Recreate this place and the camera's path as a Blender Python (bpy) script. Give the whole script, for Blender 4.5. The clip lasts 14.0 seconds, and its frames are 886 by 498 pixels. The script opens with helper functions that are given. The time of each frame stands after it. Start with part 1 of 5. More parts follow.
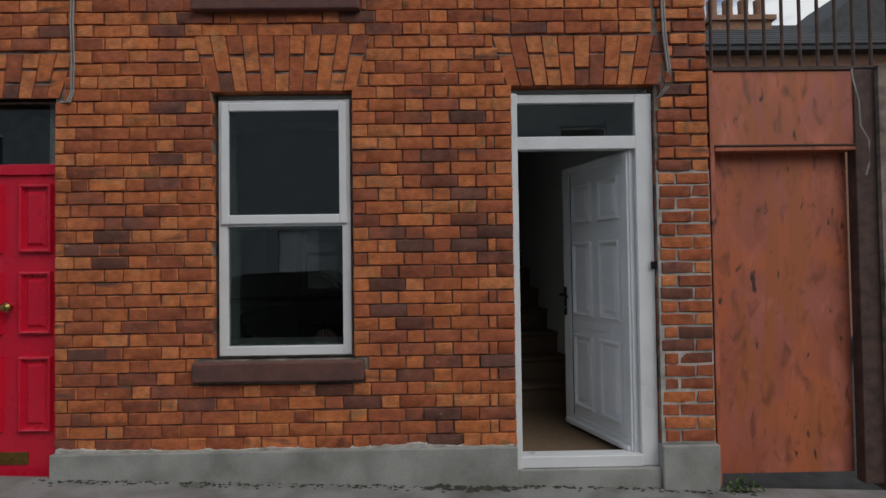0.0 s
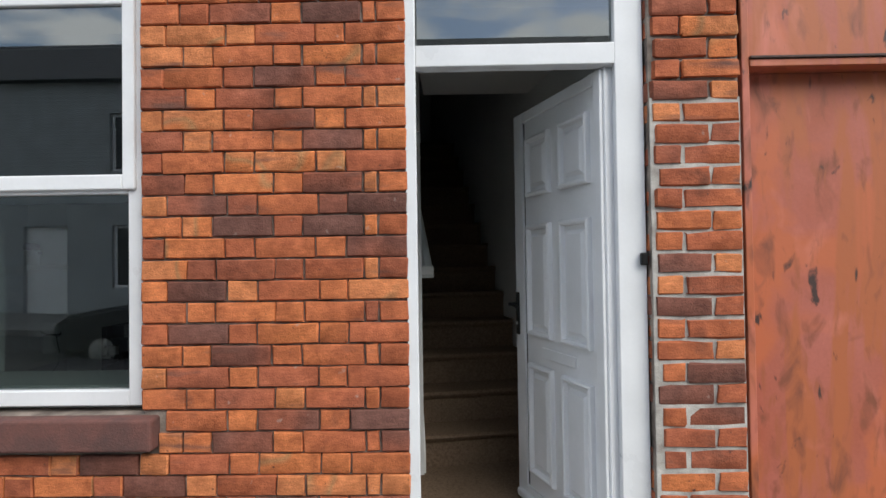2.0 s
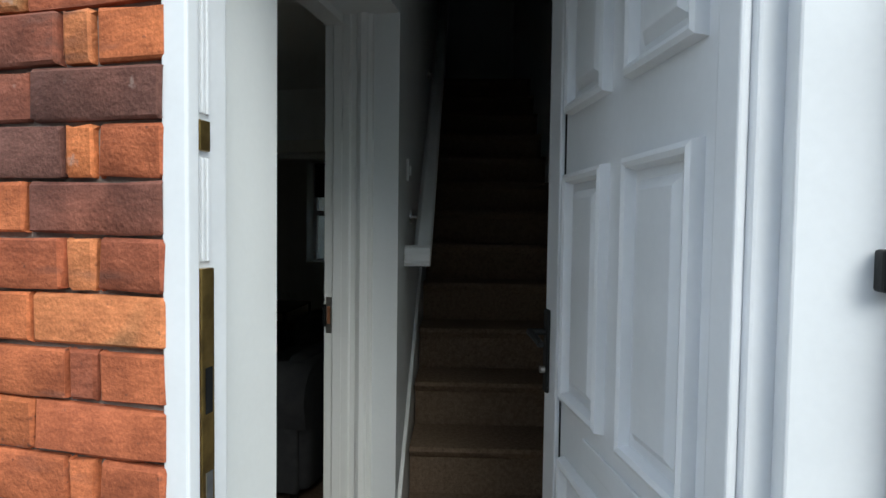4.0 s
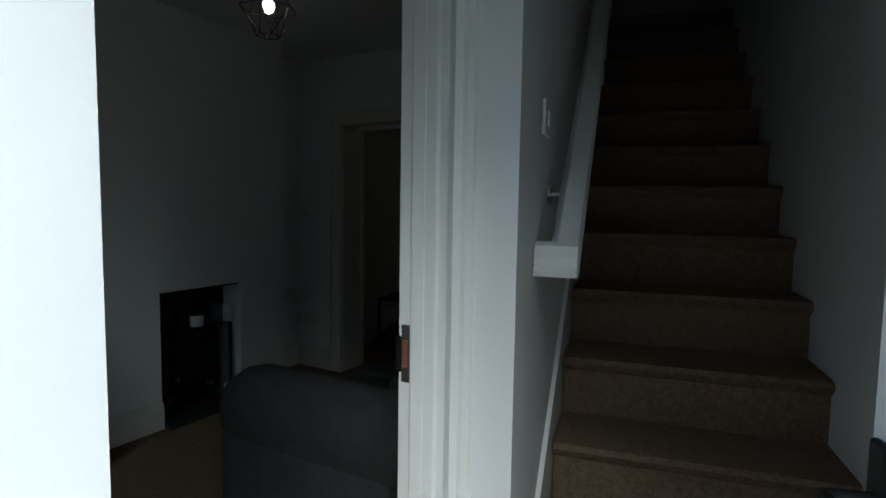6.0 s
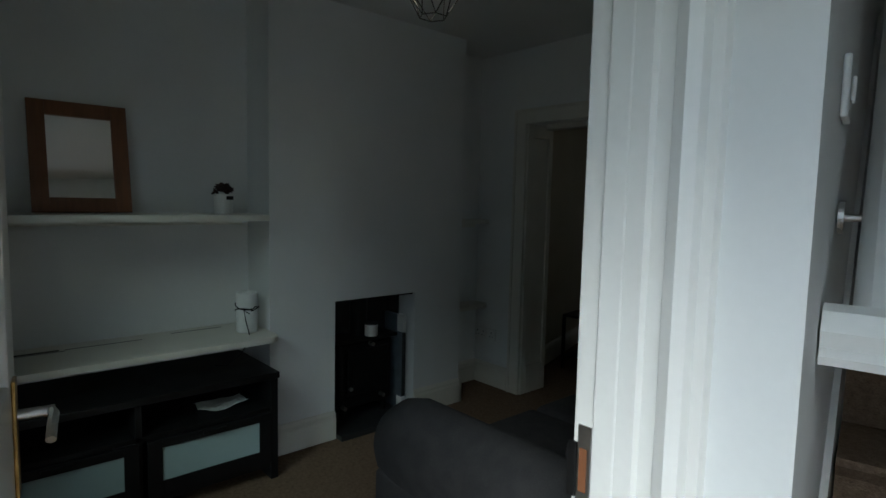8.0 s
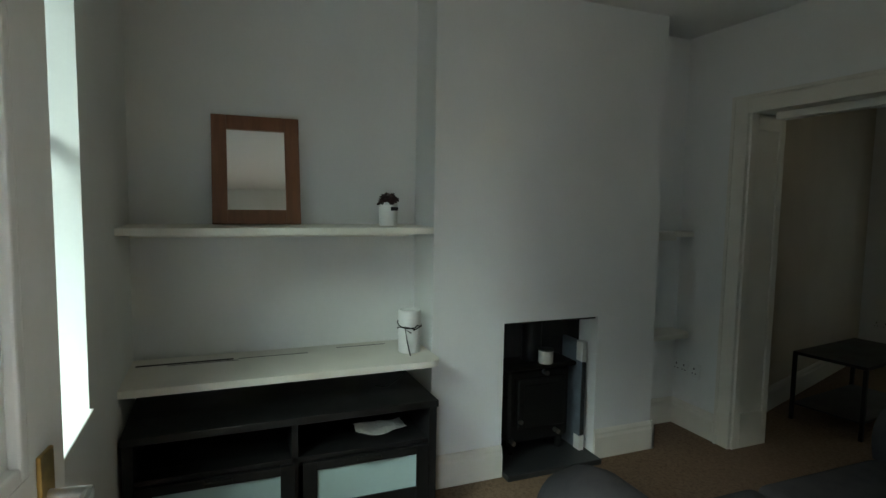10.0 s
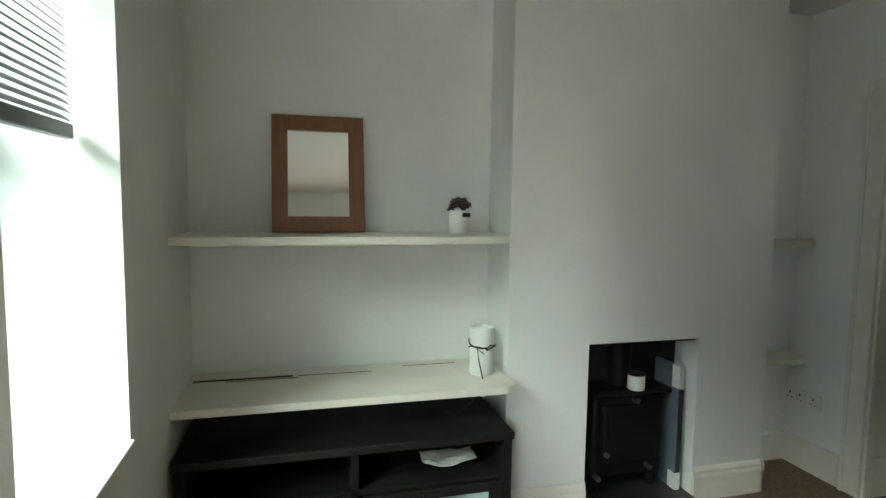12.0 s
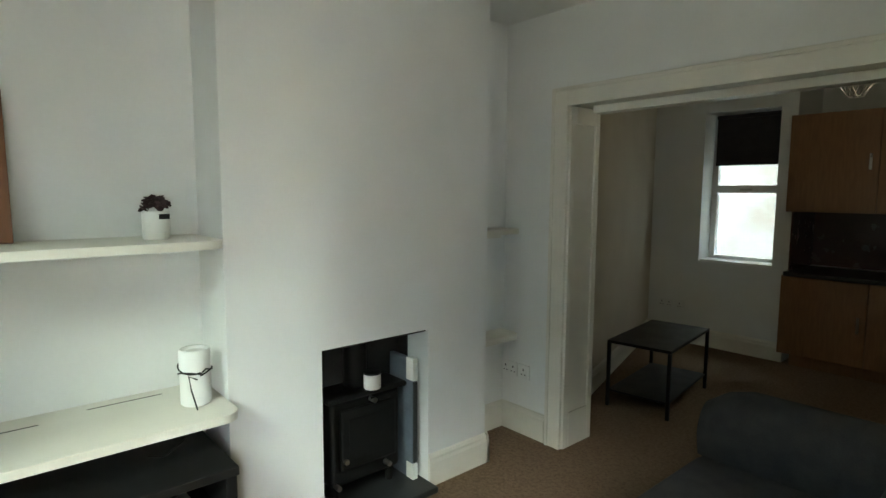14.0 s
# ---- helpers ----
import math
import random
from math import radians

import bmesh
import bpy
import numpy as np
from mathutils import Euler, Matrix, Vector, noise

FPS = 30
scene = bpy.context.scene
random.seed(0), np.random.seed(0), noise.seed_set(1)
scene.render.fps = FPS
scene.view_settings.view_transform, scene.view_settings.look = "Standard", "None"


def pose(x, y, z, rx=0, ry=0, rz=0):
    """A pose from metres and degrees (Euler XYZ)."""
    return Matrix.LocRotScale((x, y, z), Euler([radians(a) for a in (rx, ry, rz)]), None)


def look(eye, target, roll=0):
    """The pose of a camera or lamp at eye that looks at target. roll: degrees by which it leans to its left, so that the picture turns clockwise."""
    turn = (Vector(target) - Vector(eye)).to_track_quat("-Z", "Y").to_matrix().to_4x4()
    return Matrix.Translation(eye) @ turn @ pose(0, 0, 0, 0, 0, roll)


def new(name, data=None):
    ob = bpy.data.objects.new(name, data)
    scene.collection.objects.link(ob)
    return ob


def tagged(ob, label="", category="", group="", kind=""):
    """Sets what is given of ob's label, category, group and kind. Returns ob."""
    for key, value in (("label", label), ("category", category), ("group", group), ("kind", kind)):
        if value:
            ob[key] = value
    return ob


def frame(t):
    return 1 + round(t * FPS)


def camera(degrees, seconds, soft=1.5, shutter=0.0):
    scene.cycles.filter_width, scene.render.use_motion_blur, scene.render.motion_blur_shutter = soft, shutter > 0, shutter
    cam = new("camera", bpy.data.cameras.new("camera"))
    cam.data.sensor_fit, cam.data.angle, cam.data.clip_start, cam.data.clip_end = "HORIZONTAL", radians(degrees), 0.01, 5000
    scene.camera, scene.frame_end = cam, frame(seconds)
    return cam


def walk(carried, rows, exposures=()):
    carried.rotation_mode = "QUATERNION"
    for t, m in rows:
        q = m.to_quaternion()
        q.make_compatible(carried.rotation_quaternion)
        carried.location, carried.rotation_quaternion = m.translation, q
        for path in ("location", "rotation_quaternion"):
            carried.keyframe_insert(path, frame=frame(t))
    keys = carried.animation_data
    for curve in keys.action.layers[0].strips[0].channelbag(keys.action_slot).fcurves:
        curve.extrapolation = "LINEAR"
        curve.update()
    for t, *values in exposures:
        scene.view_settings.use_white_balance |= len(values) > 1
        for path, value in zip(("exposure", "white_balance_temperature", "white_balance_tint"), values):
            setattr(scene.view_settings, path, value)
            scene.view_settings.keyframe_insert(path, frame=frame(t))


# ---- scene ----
cam = camera(77.1, 14.0)
PATH = [
    (0, (-0.499, -3.569, 1.475), (-0.475, -1.57, 1.521), -0.8),
    (0.5, (-0.325, -3.231, 1.488), (-0.317, -1.231, 1.527), -0.8),
    (1, (-0.157, -2.885, 1.467), (-0.161, -0.886, 1.515), -0.9),
    (1.5, (0.023, -2.518, 1.469), (0.0, -0.519, 1.506), -1.0),
    (2, (0.165, -2.127, 1.444), (0.136, -0.128, 1.48), -0.8),
    (2.2, (0.232, -1.97, 1.439), (0.185, 0.029, 1.471), -0.7),
    (4.3, (0.563, -0.544, 1.484), (0.064, 1.39, 1.38), 0.3),
    (4.5, (0.562, -0.467, 1.487), (0.021, 1.455, 1.372), -0.2),
    (4.6, (0.554, -0.422, 1.482), (-0.013, 1.493, 1.371), -0.4),
    (5, (0.523, -0.204, 1.479), (-0.196, 1.658, 1.356), -0.4),
    (5.5, (0.472, 0.016, 1.48), (-0.406, 1.807, 1.338), 0.2),
    (6, (0.388, 0.134, 1.489), (-0.577, 1.878, 1.326), 0.9),
    (6.5, (0.354, 0.233, 1.496), (-0.759, 1.886, 1.331), 0.9),
    (7, (0.311, 0.323, 1.506), (-0.944, 1.87, 1.339), 1.1),
    (7.5, (0.257, 0.399, 1.513), (-1.122, 1.839, 1.349), 1.2),
    (8, (0.164, 0.496, 1.529), (-1.327, 1.818, 1.356), 1.3),
    (8.5, (0.078, 0.562, 1.543), (-1.509, 1.767, 1.368), 1.4),
    (9, (0.016, 0.637, 1.552), (-1.667, 1.705, 1.377), 1.3),
    (11.5, (-0.299, 0.853, 1.56), (-2.239, 1.313, 1.398), 0.7),
    (12, (-0.359, 0.844, 1.579), (-2.286, 1.348, 1.404), 0.8),
    (12.5, (-0.423, 0.846, 1.573), (-2.305, 1.502, 1.405), 0.8),
    (13, (-0.487, 0.901, 1.601), (-2.277, 1.772, 1.41), 0.2),
    (13.5, (-0.512, 0.931, 1.612), (-2.166, 2.037, 1.409), 0.3),
    (14, (-0.509, 0.993, 1.608), (-2.011, 2.297, 1.403), 0.3),
]
EXPOSURES = [(0, -0.55, 6500, 8), (0.5, 0.3, 6550, 7), (1.5, 0.5, 6450, 8), (2.2, 0.7, 6400, 7), (4.3, 0.95, 6000, 1), (5.0, 1.3, 5950, 0),
             (6.0, 1.55, 5750, 0), (7.0, 2.15, 5800, 1), (8.0, 2.55, 5800, 1), (9.0, 3.05, 5950, 0), (11.4, 5.15, 6650, -1), (12.5, 4.9, 6650, -1), (13.2, 4.95, 6700, 0), (14.0, 5.45, 6750, 0)]
walk(cam, [(t, look(e, a, r)) for t, e, a, r in PATH], EXPOSURES)

# ---------------------------------------------------------------- light
world = bpy.data.worlds.new("sky")
scene.world = world
world.use_nodes = True
wn = world.node_tree.nodes
wl = world.node_tree.links
sky = wn.new("ShaderNodeTexSky")
sky.sky_type = "NISHITA"
sky.sun_disc = False
sky.sun_elevation = radians(42)
sky.sun_rotation = radians(139)
wn["Background"].inputs["Strength"].default_value = 0.15
# broken white cloud over the whole sky
wco = wn.new("ShaderNodeTexCoord")
wmp = wn.new("ShaderNodeMapping")
wmp.inputs["Scale"].default_value = (1.0, 1.0, 2.4)
wns = wn.new("ShaderNodeTexNoise")
wns.inputs["Scale"].default_value = 5.0
wns.inputs["Detail"].default_value = 8
wrp = wn.new("ShaderNodeMapRange")
wrp.inputs["From Min"].default_value = 0.45
wrp.inputs["From Max"].default_value = 0.56
wmx = wn.new("ShaderNodeMixRGB")
wmx.inputs["Color2"].default_value = (7.5, 7.6, 7.8, 1)
wl.new(wco.outputs["Generated"], wmp.inputs["Vector"])
wl.new(wmp.outputs["Vector"], wns.inputs["Vector"])
wl.new(wns.outputs["Fac"], wrp.inputs["Value"])
wl.new(wrp.outputs["Result"], wmx.inputs["Fac"])
wl.new(sky.outputs[0], wmx.inputs["Color1"])
wl.new(wmx.outputs["Color"], wn["Background"].inputs["Color"])
sun = new("sun", bpy.data.lights.new("sun", "SUN"))
sun.data.energy = 1.65
sun.data.angle = radians(40)
sun.data.color = (1.0, 0.95, 0.88)
sun.matrix_world = look((5.4, -6.3, 7.6), (0, 0, 0))

# ---------------------------------------------------------------- mesh helpers
def box(bm, x0, x1, y0, y1, z0, z1, bevel=0.0, seg=2):
    m = Matrix.Translation(((x0 + x1) / 2, (y0 + y1) / 2, (z0 + z1) / 2)) @ Matrix.Diagonal((x1 - x0, y1 - y0, z1 - z0, 1))
    r = bmesh.ops.create_cube(bm, size=1.0, matrix=m)
    if bevel:
        edges = list({e for v in r["verts"] for e in v.link_edges})
        bmesh.ops.bevel(bm, geom=edges, offset=bevel, segments=seg, affect="EDGES", profile=0.5)
    return r["verts"]


def boxes(*rows, bevel=0.0, seg=2):
    bm = bmesh.new()
    for r in rows:
        box(bm, *r, bevel=bevel, seg=seg)
    return bm


def cyl(bm, p, q, r0, r1=None, n=20, caps=True):
    p, q = Vector(p), Vector(q)
    d = q - p
    m = Matrix.Translation((p + q) / 2) @ d.to_track_quat("Z", "Y").to_matrix().to_4x4()
    return bmesh.ops.create_cone(bm, cap_ends=caps, segments=n, radius1=r0, radius2=r0 if r1 is None else r1, depth=d.length, matrix=m)["verts"]


def lathe(bm, profile, at=(0, 0, 0), n=28):
    """A turned shape from (radius, height) pairs."""
    rings = []
    for r, z in profile:
        rings.append([bm.verts.new((at[0] + r * math.cos(2 * math.pi * k / n), at[1] + r * math.sin(2 * math.pi * k / n), at[2] + z)) for k in range(n)])
    for a, b in zip(rings, rings[1:]):
        for k in range(n):
            bm.faces.new((a[k], a[(k + 1) % n], b[(k + 1) % n], b[k]))
    if profile[0][0] > 1e-4:
        bm.faces.new(rings[0][::-1])
    if profile[-1][0] > 1e-4:
        bm.faces.new(rings[-1])


def tube(bm, pts, r, n=8):
    """A round cord along points."""
    pts = [Vector(p) for p in pts]
    rings = []
    for i, p in enumerate(pts):
        d = (pts[min(i + 1, len(pts) - 1)] - pts[max(i - 1, 0)]).normalized()
        q = d.to_track_quat("Z", "Y")
        rings.append([bm.verts.new(p + q @ Vector((r * math.cos(2 * math.pi * k / n), r * math.sin(2 * math.pi * k / n), 0))) for k in range(n)])
    for a, b in zip(rings, rings[1:]):
        for k in range(n):
            bm.faces.new((a[k], a[(k + 1) % n], b[(k + 1) % n], b[k]))
    bm.faces.new(rings[0][::-1])
    bm.faces.new(rings[-1])


def prism(bm, outline, a, b, axis="y"):
    """An outline of (u, v) pairs pushed from a to b along an axis; u, v are the two other axes in order."""
    def at(u, v, w):
        return {"x": (w, u, v), "y": (u, w, v), "z": (u, v, w)}[axis]
    lo = [bm.verts.new(at(u, v, a)) for u, v in outline]
    hi = [bm.verts.new(at(u, v, b)) for u, v in outline]
    k = len(outline)
    for i in range(k):
        bm.faces.new((lo[i], lo[(i + 1) % k], hi[(i + 1) % k], hi[i]))
    bm.faces.new(lo[::-1])
    bm.faces.new(hi)
    bmesh.ops.recalc_face_normals(bm, faces=bm.faces)


def mesh_of(name, bm, material, smooth=False):
    me = bpy.data.meshes.new(name)
    bmesh.ops.recalc_face_normals(bm, faces=bm.faces)
    bm.to_mesh(me)
    bm.free()
    me.materials.append(material)
    if smooth:
        me.shade_smooth()
        me.set_sharp_from_angle(angle=radians(40))
    return me


def part(name, bm, material, parent=None, label="", smooth=False):
    ob = new(name, mesh_of(name, bm, material, smooth))
    ob.parent = parent
    return tagged(ob, label)


def thing(name, label, category, at=(0, 0, 0), rz=0, group=""):
    ob = new(name)
    ob.empty_display_size = 0.05
    ob.matrix_world = pose(*at, 0, 0, rz)
    return tagged(ob, label, category, group)


def structure(name, bm, material, label, category, smooth=False):
    ob = new(name, mesh_of(name, bm, material, smooth))
    return tagged(ob, label, category, kind="structure")


def wall_boxes(bm, axis, a, b, lo, hi, z0, z1, holes):
    """A slab from a to b across, lo to hi along, with holes (lo, hi, z0, z1) sorted along."""
    def put(u0, u1, v0, v1):
        if u1 - u0 > 1e-4 and v1 - v0 > 1e-4:
            box(bm, *((u0, u1, a, b, v0, v1) if axis == "y" else (a, b, u0, u1, v0, v1)))
    u = lo
    for h0, h1, v0, v1 in holes:
        put(u, h0, z0, z1)
        put(h0, h1, z0, v0)
        put(h0, h1, v1, z1)
        u = h1
    put(u, hi, z0, z1)
    return bm


# ---------------------------------------------------------------- materials
def material(name, color, rough=0.6, metal=0.0, vary=0.12, scale=6.0, fine=80.0, bump=0.1, bump_scale=120.0, second=None, spec=0.5, each=0.0):
    """Paint or stuff with broad and fine variation; second: a stain colour; each: how far single pieces differ."""
    m = bpy.data.materials.new(name)
    m.use_nodes = True
    n, l = m.node_tree.nodes, m.node_tree.links
    b = n["Principled BSDF"]
    b.inputs["Roughness"].default_value = rough
    b.inputs["Metallic"].default_value = metal
    b.inputs["Specular IOR Level"].default_value = spec
    co = n.new("ShaderNodeTexCoord")
    broad = n.new("ShaderNodeTexNoise")
    broad.inputs["Scale"].default_value = scale
    broad.inputs["Detail"].default_value = 6
    small = n.new("ShaderNodeTexNoise")
    small.inputs["Scale"].default_value = fine
    small.inputs["Detail"].default_value = 4
    l.new(co.outputs["Object"], broad.inputs["Vector"])
    l.new(co.outputs["Object"], small.inputs["Vector"])
    ramp = n.new("ShaderNodeValToRGB")
    c2 = second if second else tuple(c * (1 - vary * 2) for c in color)
    ramp.color_ramp.elements[0].color = (*c2, 1)
    ramp.color_ramp.elements[1].color = (*color, 1)
    ramp.color_ramp.elements[0].position = 0.3
    ramp.color_ramp.elements[1].position = 0.62
    l.new(broad.outputs["Fac"], ramp.inputs["Fac"])
    mul = n.new("ShaderNodeMixRGB")
    mul.blend_type = "MULTIPLY"
    mul.inputs["Fac"].default_value = 1.0
    gr = n.new("ShaderNodeMapRange")
    gr.inputs["To Min"].default_value = 1 - vary
    gr.inputs["To Max"].default_value = 1 + vary
    l.new(small.outputs["Fac"], gr.inputs["Value"])
    l.new(ramp.outputs["Color"], mul.inputs["Color1"])
    l.new(gr.outputs["Result"], mul.inputs["Color2"])
    last = mul.outputs["Color"]
    if each:
        info = n.new("ShaderNodeObjectInfo")
        er = n.new("ShaderNodeMapRange")
        er.inputs["To Min"].default_value = 1 - each
        er.inputs["To Max"].default_value = 1 + each
        l.new(info.outputs["Random"], er.inputs["Value"])
        em = n.new("ShaderNodeMixRGB")
        em.blend_type = "MULTIPLY"
        em.inputs["Fac"].default_value = 1.0
        l.new(last, em.inputs["Color1"])
        l.new(er.outputs["Result"], em.inputs["Color2"])
        last = em.outputs["Color"]
    l.new(last, b.inputs["Base Color"])
    rr = n.new("ShaderNodeMapRange")
    rr.inputs["To Min"].default_value = max(0.02, rough - 0.1)
    rr.inputs["To Max"].default_value = min(1, rough + 0.1)
    l.new(broad.outputs["Fac"], rr.inputs["Value"])
    l.new(rr.outputs["Result"], b.inputs["Roughness"])
    if bump:
        bn = n.new("ShaderNodeTexNoise")
        bn.inputs["Scale"].default_value = bump_scale
        bn.inputs["Detail"].default_value = 5
        l.new(co.outputs["Object"], bn.inputs["Vector"])
        bp = n.new("ShaderNodeBump")
        bp.inputs["Strength"].default_value = bump
        bp.inputs["Distance"].default_value = 0.004
        l.new(bn.outputs["Fac"], bp.inputs["Height"])
        l.new(bp.outputs["Normal"], b.inputs["Normal"])
    return m


def brick_material(name, joined, shift=0.0):
    """Fired clay: every brick takes its own tone, with soot, pits and lime on it."""
    m = bpy.data.materials.new(name)
    m.use_nodes = True
    n, l = m.node_tree.nodes, m.node_tree.links
    b = n["Principled BSDF"]
    b.inputs["Roughness"].default_value = 0.88
    b.inputs["Specular IOR Level"].default_value = 0.25
    if joined:
        rnd = n.new("ShaderNodeNewGeometry").outputs["Random Per Island"]
    else:
        rnd = n.new("ShaderNodeObjectInfo").outputs["Random"]
    tones = n.new("ShaderNodeValToRGB")
    e = tones.color_ramp.elements
    stops = ((0.0, (0.16, 0.078, 0.062)), (0.1, (0.2, 0.085, 0.062)), (0.22, (0.29, 0.1, 0.06)), (0.46, (0.39, 0.12, 0.058)),
             (0.7, (0.48, 0.155, 0.064)), (0.96, (0.6, 0.205, 0.075)), (0.985, (0.42, 0.22, 0.1)), (1.0, (0.58, 0.22, 0.09)))
    e[0].color = (*stops[0][1], 1)
    e[1].position, e[1].color = stops[-1][0], (*stops[-1][1], 1)
    for p, c in stops[1:-1]:
        x = e.new(p)
        x.color = (*c, 1)
    geo = n.new("ShaderNodeNewGeometry")
    # sooted bricks come in drifts, not evenly
    drift = n.new("ShaderNodeTexNoise")
    drift.inputs["Scale"].default_value = 1.7
    drift.inputs["Detail"].default_value = 2
    l.new(geo.outputs["Position"], drift.inputs["Vector"])
    lift = n.new("ShaderNodeMapRange")
    lift.inputs["From Min"].default_value = 0.35
    lift.inputs["From Max"].default_value = 0.65
    lift.inputs["To Min"].default_value = -0.16 + shift
    lift.inputs["To Max"].default_value = 0.2 + shift
    l.new(drift.outputs["Fac"], lift.inputs["Value"])
    total = n.new("ShaderNodeMath")
    total.operation = "ADD"
    total.use_clamp = True
    l.new(rnd, total.inputs[0])
    l.new(lift.outputs["Result"], total.inputs[1])
    l.new(total.outputs[0], tones.inputs["Fac"])
    flat = n.new("ShaderNodeMapping")
    flat.inputs["Scale"].default_value = (0.22, 1.0, 1.0)
    l.new(geo.outputs["Position"], flat.inputs["Vector"])
    def noise_at(scale, detail=5, drag=False):
        t = n.new("ShaderNodeTexNoise")
        t.inputs["Scale"].default_value = scale
        t.inputs["Detail"].default_value = detail
        l.new(flat.outputs["Vector"] if drag else geo.outputs["Position"], t.inputs["Vector"])
        return t.outputs["Fac"]
    def mix(kind, fac, a, c):
        x = n.new("ShaderNodeMixRGB")
        x.blend_type = kind
        if isinstance(fac, float):
            x.inputs["Fac"].default_value = fac
        else:
            l.new(fac, x.inputs["Fac"])
        for s, v in (("Color1", a), ("Color2", c)):
            if isinstance(v, tuple):
                x.inputs[s].default_value = (*v, 1)
            else:
                l.new(v, x.inputs[s])
        return x.outputs["Color"]
    def band(fac, lo, hi):
        x = n.new("ShaderNodeMapRange")
        x.inputs["From Min"].default_value = lo
        x.inputs["From Max"].default_value = hi
        l.new(fac, x.inputs["Value"])
        return x.outputs["Result"]
    col = mix("MULTIPLY", 0.75, tones.outputs["Color"], mix("MIX", band(noise_at(18), 0.3, 0.75), (0.6, 0.52, 0.5), (1.3, 1.25, 1.2)))
    col = mix("MIX", band(noise_at(5), 0.62, 0.8), col, (0.1, 0.045, 0.032))
    col = mix("MIX", band(noise_at(60, 10), 0.66, 0.76), col, (0.1, 0.045, 0.033))
    col = mix("MULTIPLY", 0.65, col, mix("MIX", band(noise_at(210, 6), 0.3, 0.7), (0.7, 0.66, 0.64), (1.2, 1.2, 1.2)))
    col = mix("MULTIPLY", 0.35, col, mix("MIX", band(noise_at(120, 5, True), 0.38, 0.6), (0.68, 0.64, 0.62), (1.25, 1.25, 1.25)))
    col = mix("MIX", band(noise_at(13, 8, True), 0.6, 0.72), col, (0.15, 0.07, 0.052))
    col = mix("MIX", band(noise_at(17, 9), 0.68, 0.78), col, (0.42, 0.34, 0.29))
    col = mix("MIX", band(noise_at(95, 3), 0.74, 0.78), col, (0.03, 0.018, 0.015))
    l.new(col, b.inputs["Base Color"])
    bp = n.new("ShaderNodeBump")
    bp.inputs["Strength"].default_value = 0.65
    bp.inputs["Distance"].default_value = 0.004
    l.new(noise_at(150, 8), bp.inputs["Height"])
    bp2 = n.new("ShaderNodeBump")
    bp2.inputs["Strength"].default_value = 0.5
    bp2.inputs["Distance"].default_value = 0.01
    l.new(noise_at(24, 4), bp2.inputs["Height"])
    l.new(bp.outputs["Normal"], bp2.inputs["Normal"])
    l.new(bp2.outputs["Normal"], b.inputs["Normal"])
    return m


def glass_material(name, tint=(1, 1, 1), rough=0.0, ior=0.05):
    m = bpy.data.materials.new(name)
    m.use_nodes = True
    n, l = m.node_tree.nodes, m.node_tree.links
    n.remove(n["Principled BSDF"])
    clear = n.new("ShaderNodeBsdfTransparent")
    clear.inputs["Color"].default_value = (*tint, 1)
    gloss = n.new("ShaderNodeBsdfGlossy")
    gloss.inputs["Roughness"].default_value = rough
    lw = n.new("ShaderNodeLayerWeight")
    lw.inputs["Blend"].default_value = 0.5
    fr = n.new("ShaderNodeMapRange")
    fr.inputs["From Min"].default_value = 0.0
    fr.inputs["To Min"].default_value = ior
    fr.inputs["To Max"].default_value = 0.75
    sq = n.new("ShaderNodeMath")
    sq.operation = "POWER"
    sq.inputs[1].default_value = 3.0
    l.new(lw.outputs["Facing"], sq.inputs[0])
    l.new(sq.outputs[0], fr.inputs["Value"])
    mx = n.new("ShaderNodeMixShader")
    l.new(fr.outputs[0], mx.inputs[0])
    l.new(clear.outputs[0], mx.inputs[1])
    l.new(gloss.outputs[0], mx.inputs[2])
    l.new(mx.outputs[0], n["Material Output"].inputs["Surface"])
    return m


def glow_material(name, color, strength):
    m = bpy.data.materials.new(name)
    m.use_nodes = True
    b = m.node_tree.nodes["Principled BSDF"]
    b.inputs["Base Color"].default_value = (*color, 1)
    b.inputs["Emission Color"].default_value = (*color, 1)
    b.inputs["Emission Strength"].default_value = strength
    return m


def wood_material(name, dark, light, rough=0.45, axis=2, scale=3.0):
    m = material(name, light, rough, vary=0.1, second=dark, bump=0.05)
    n, l = m.node_tree.nodes, m.node_tree.links
    mp = n.new("ShaderNodeMapping")
    s = [scale * 9, scale * 9, scale * 9]
    s[axis] = scale
    mp.inputs["Scale"].default_value = s
    co = next(x for x in n if x.type == "TEX_COORD")
    l.new(co.outputs["Object"], mp.inputs["Vector"])
    for x in n:
        if x.type == "TEX_NOISE":
            x.inputs["Scale"].default_value = min(x.inputs["Scale"].default_value, 8) / 3
            l.new(mp.outputs["Vector"], x.inputs["Vector"])
    return m


BRICK = brick_material("brick_clay", False)
BRICKS = brick_material("brick_clay_joined", True, 0.07)
HEADER = brick_material("brick_header", False, 0.24)
HEADERS = brick_material("brick_header_joined", True, 0.28)
MORTAR = material("lime_mortar", (0.3, 0.25, 0.21), 0.95, vary=0.25, scale=9, second=(0.07, 0.052, 0.043), bump=0.6, bump_scale=150)
MORTAR_PALE = material("fresh_pointing", (0.52, 0.5, 0.46), 0.95, vary=0.2, scale=12, second=(0.28, 0.25, 0.22), bump=0.6, bump_scale=150)
CEMENT = material("cement_render", (0.34, 0.34, 0.32), 0.9, vary=0.16, scale=3.5, second=(0.19, 0.19, 0.175), bump=0.35, bump_scale=60)
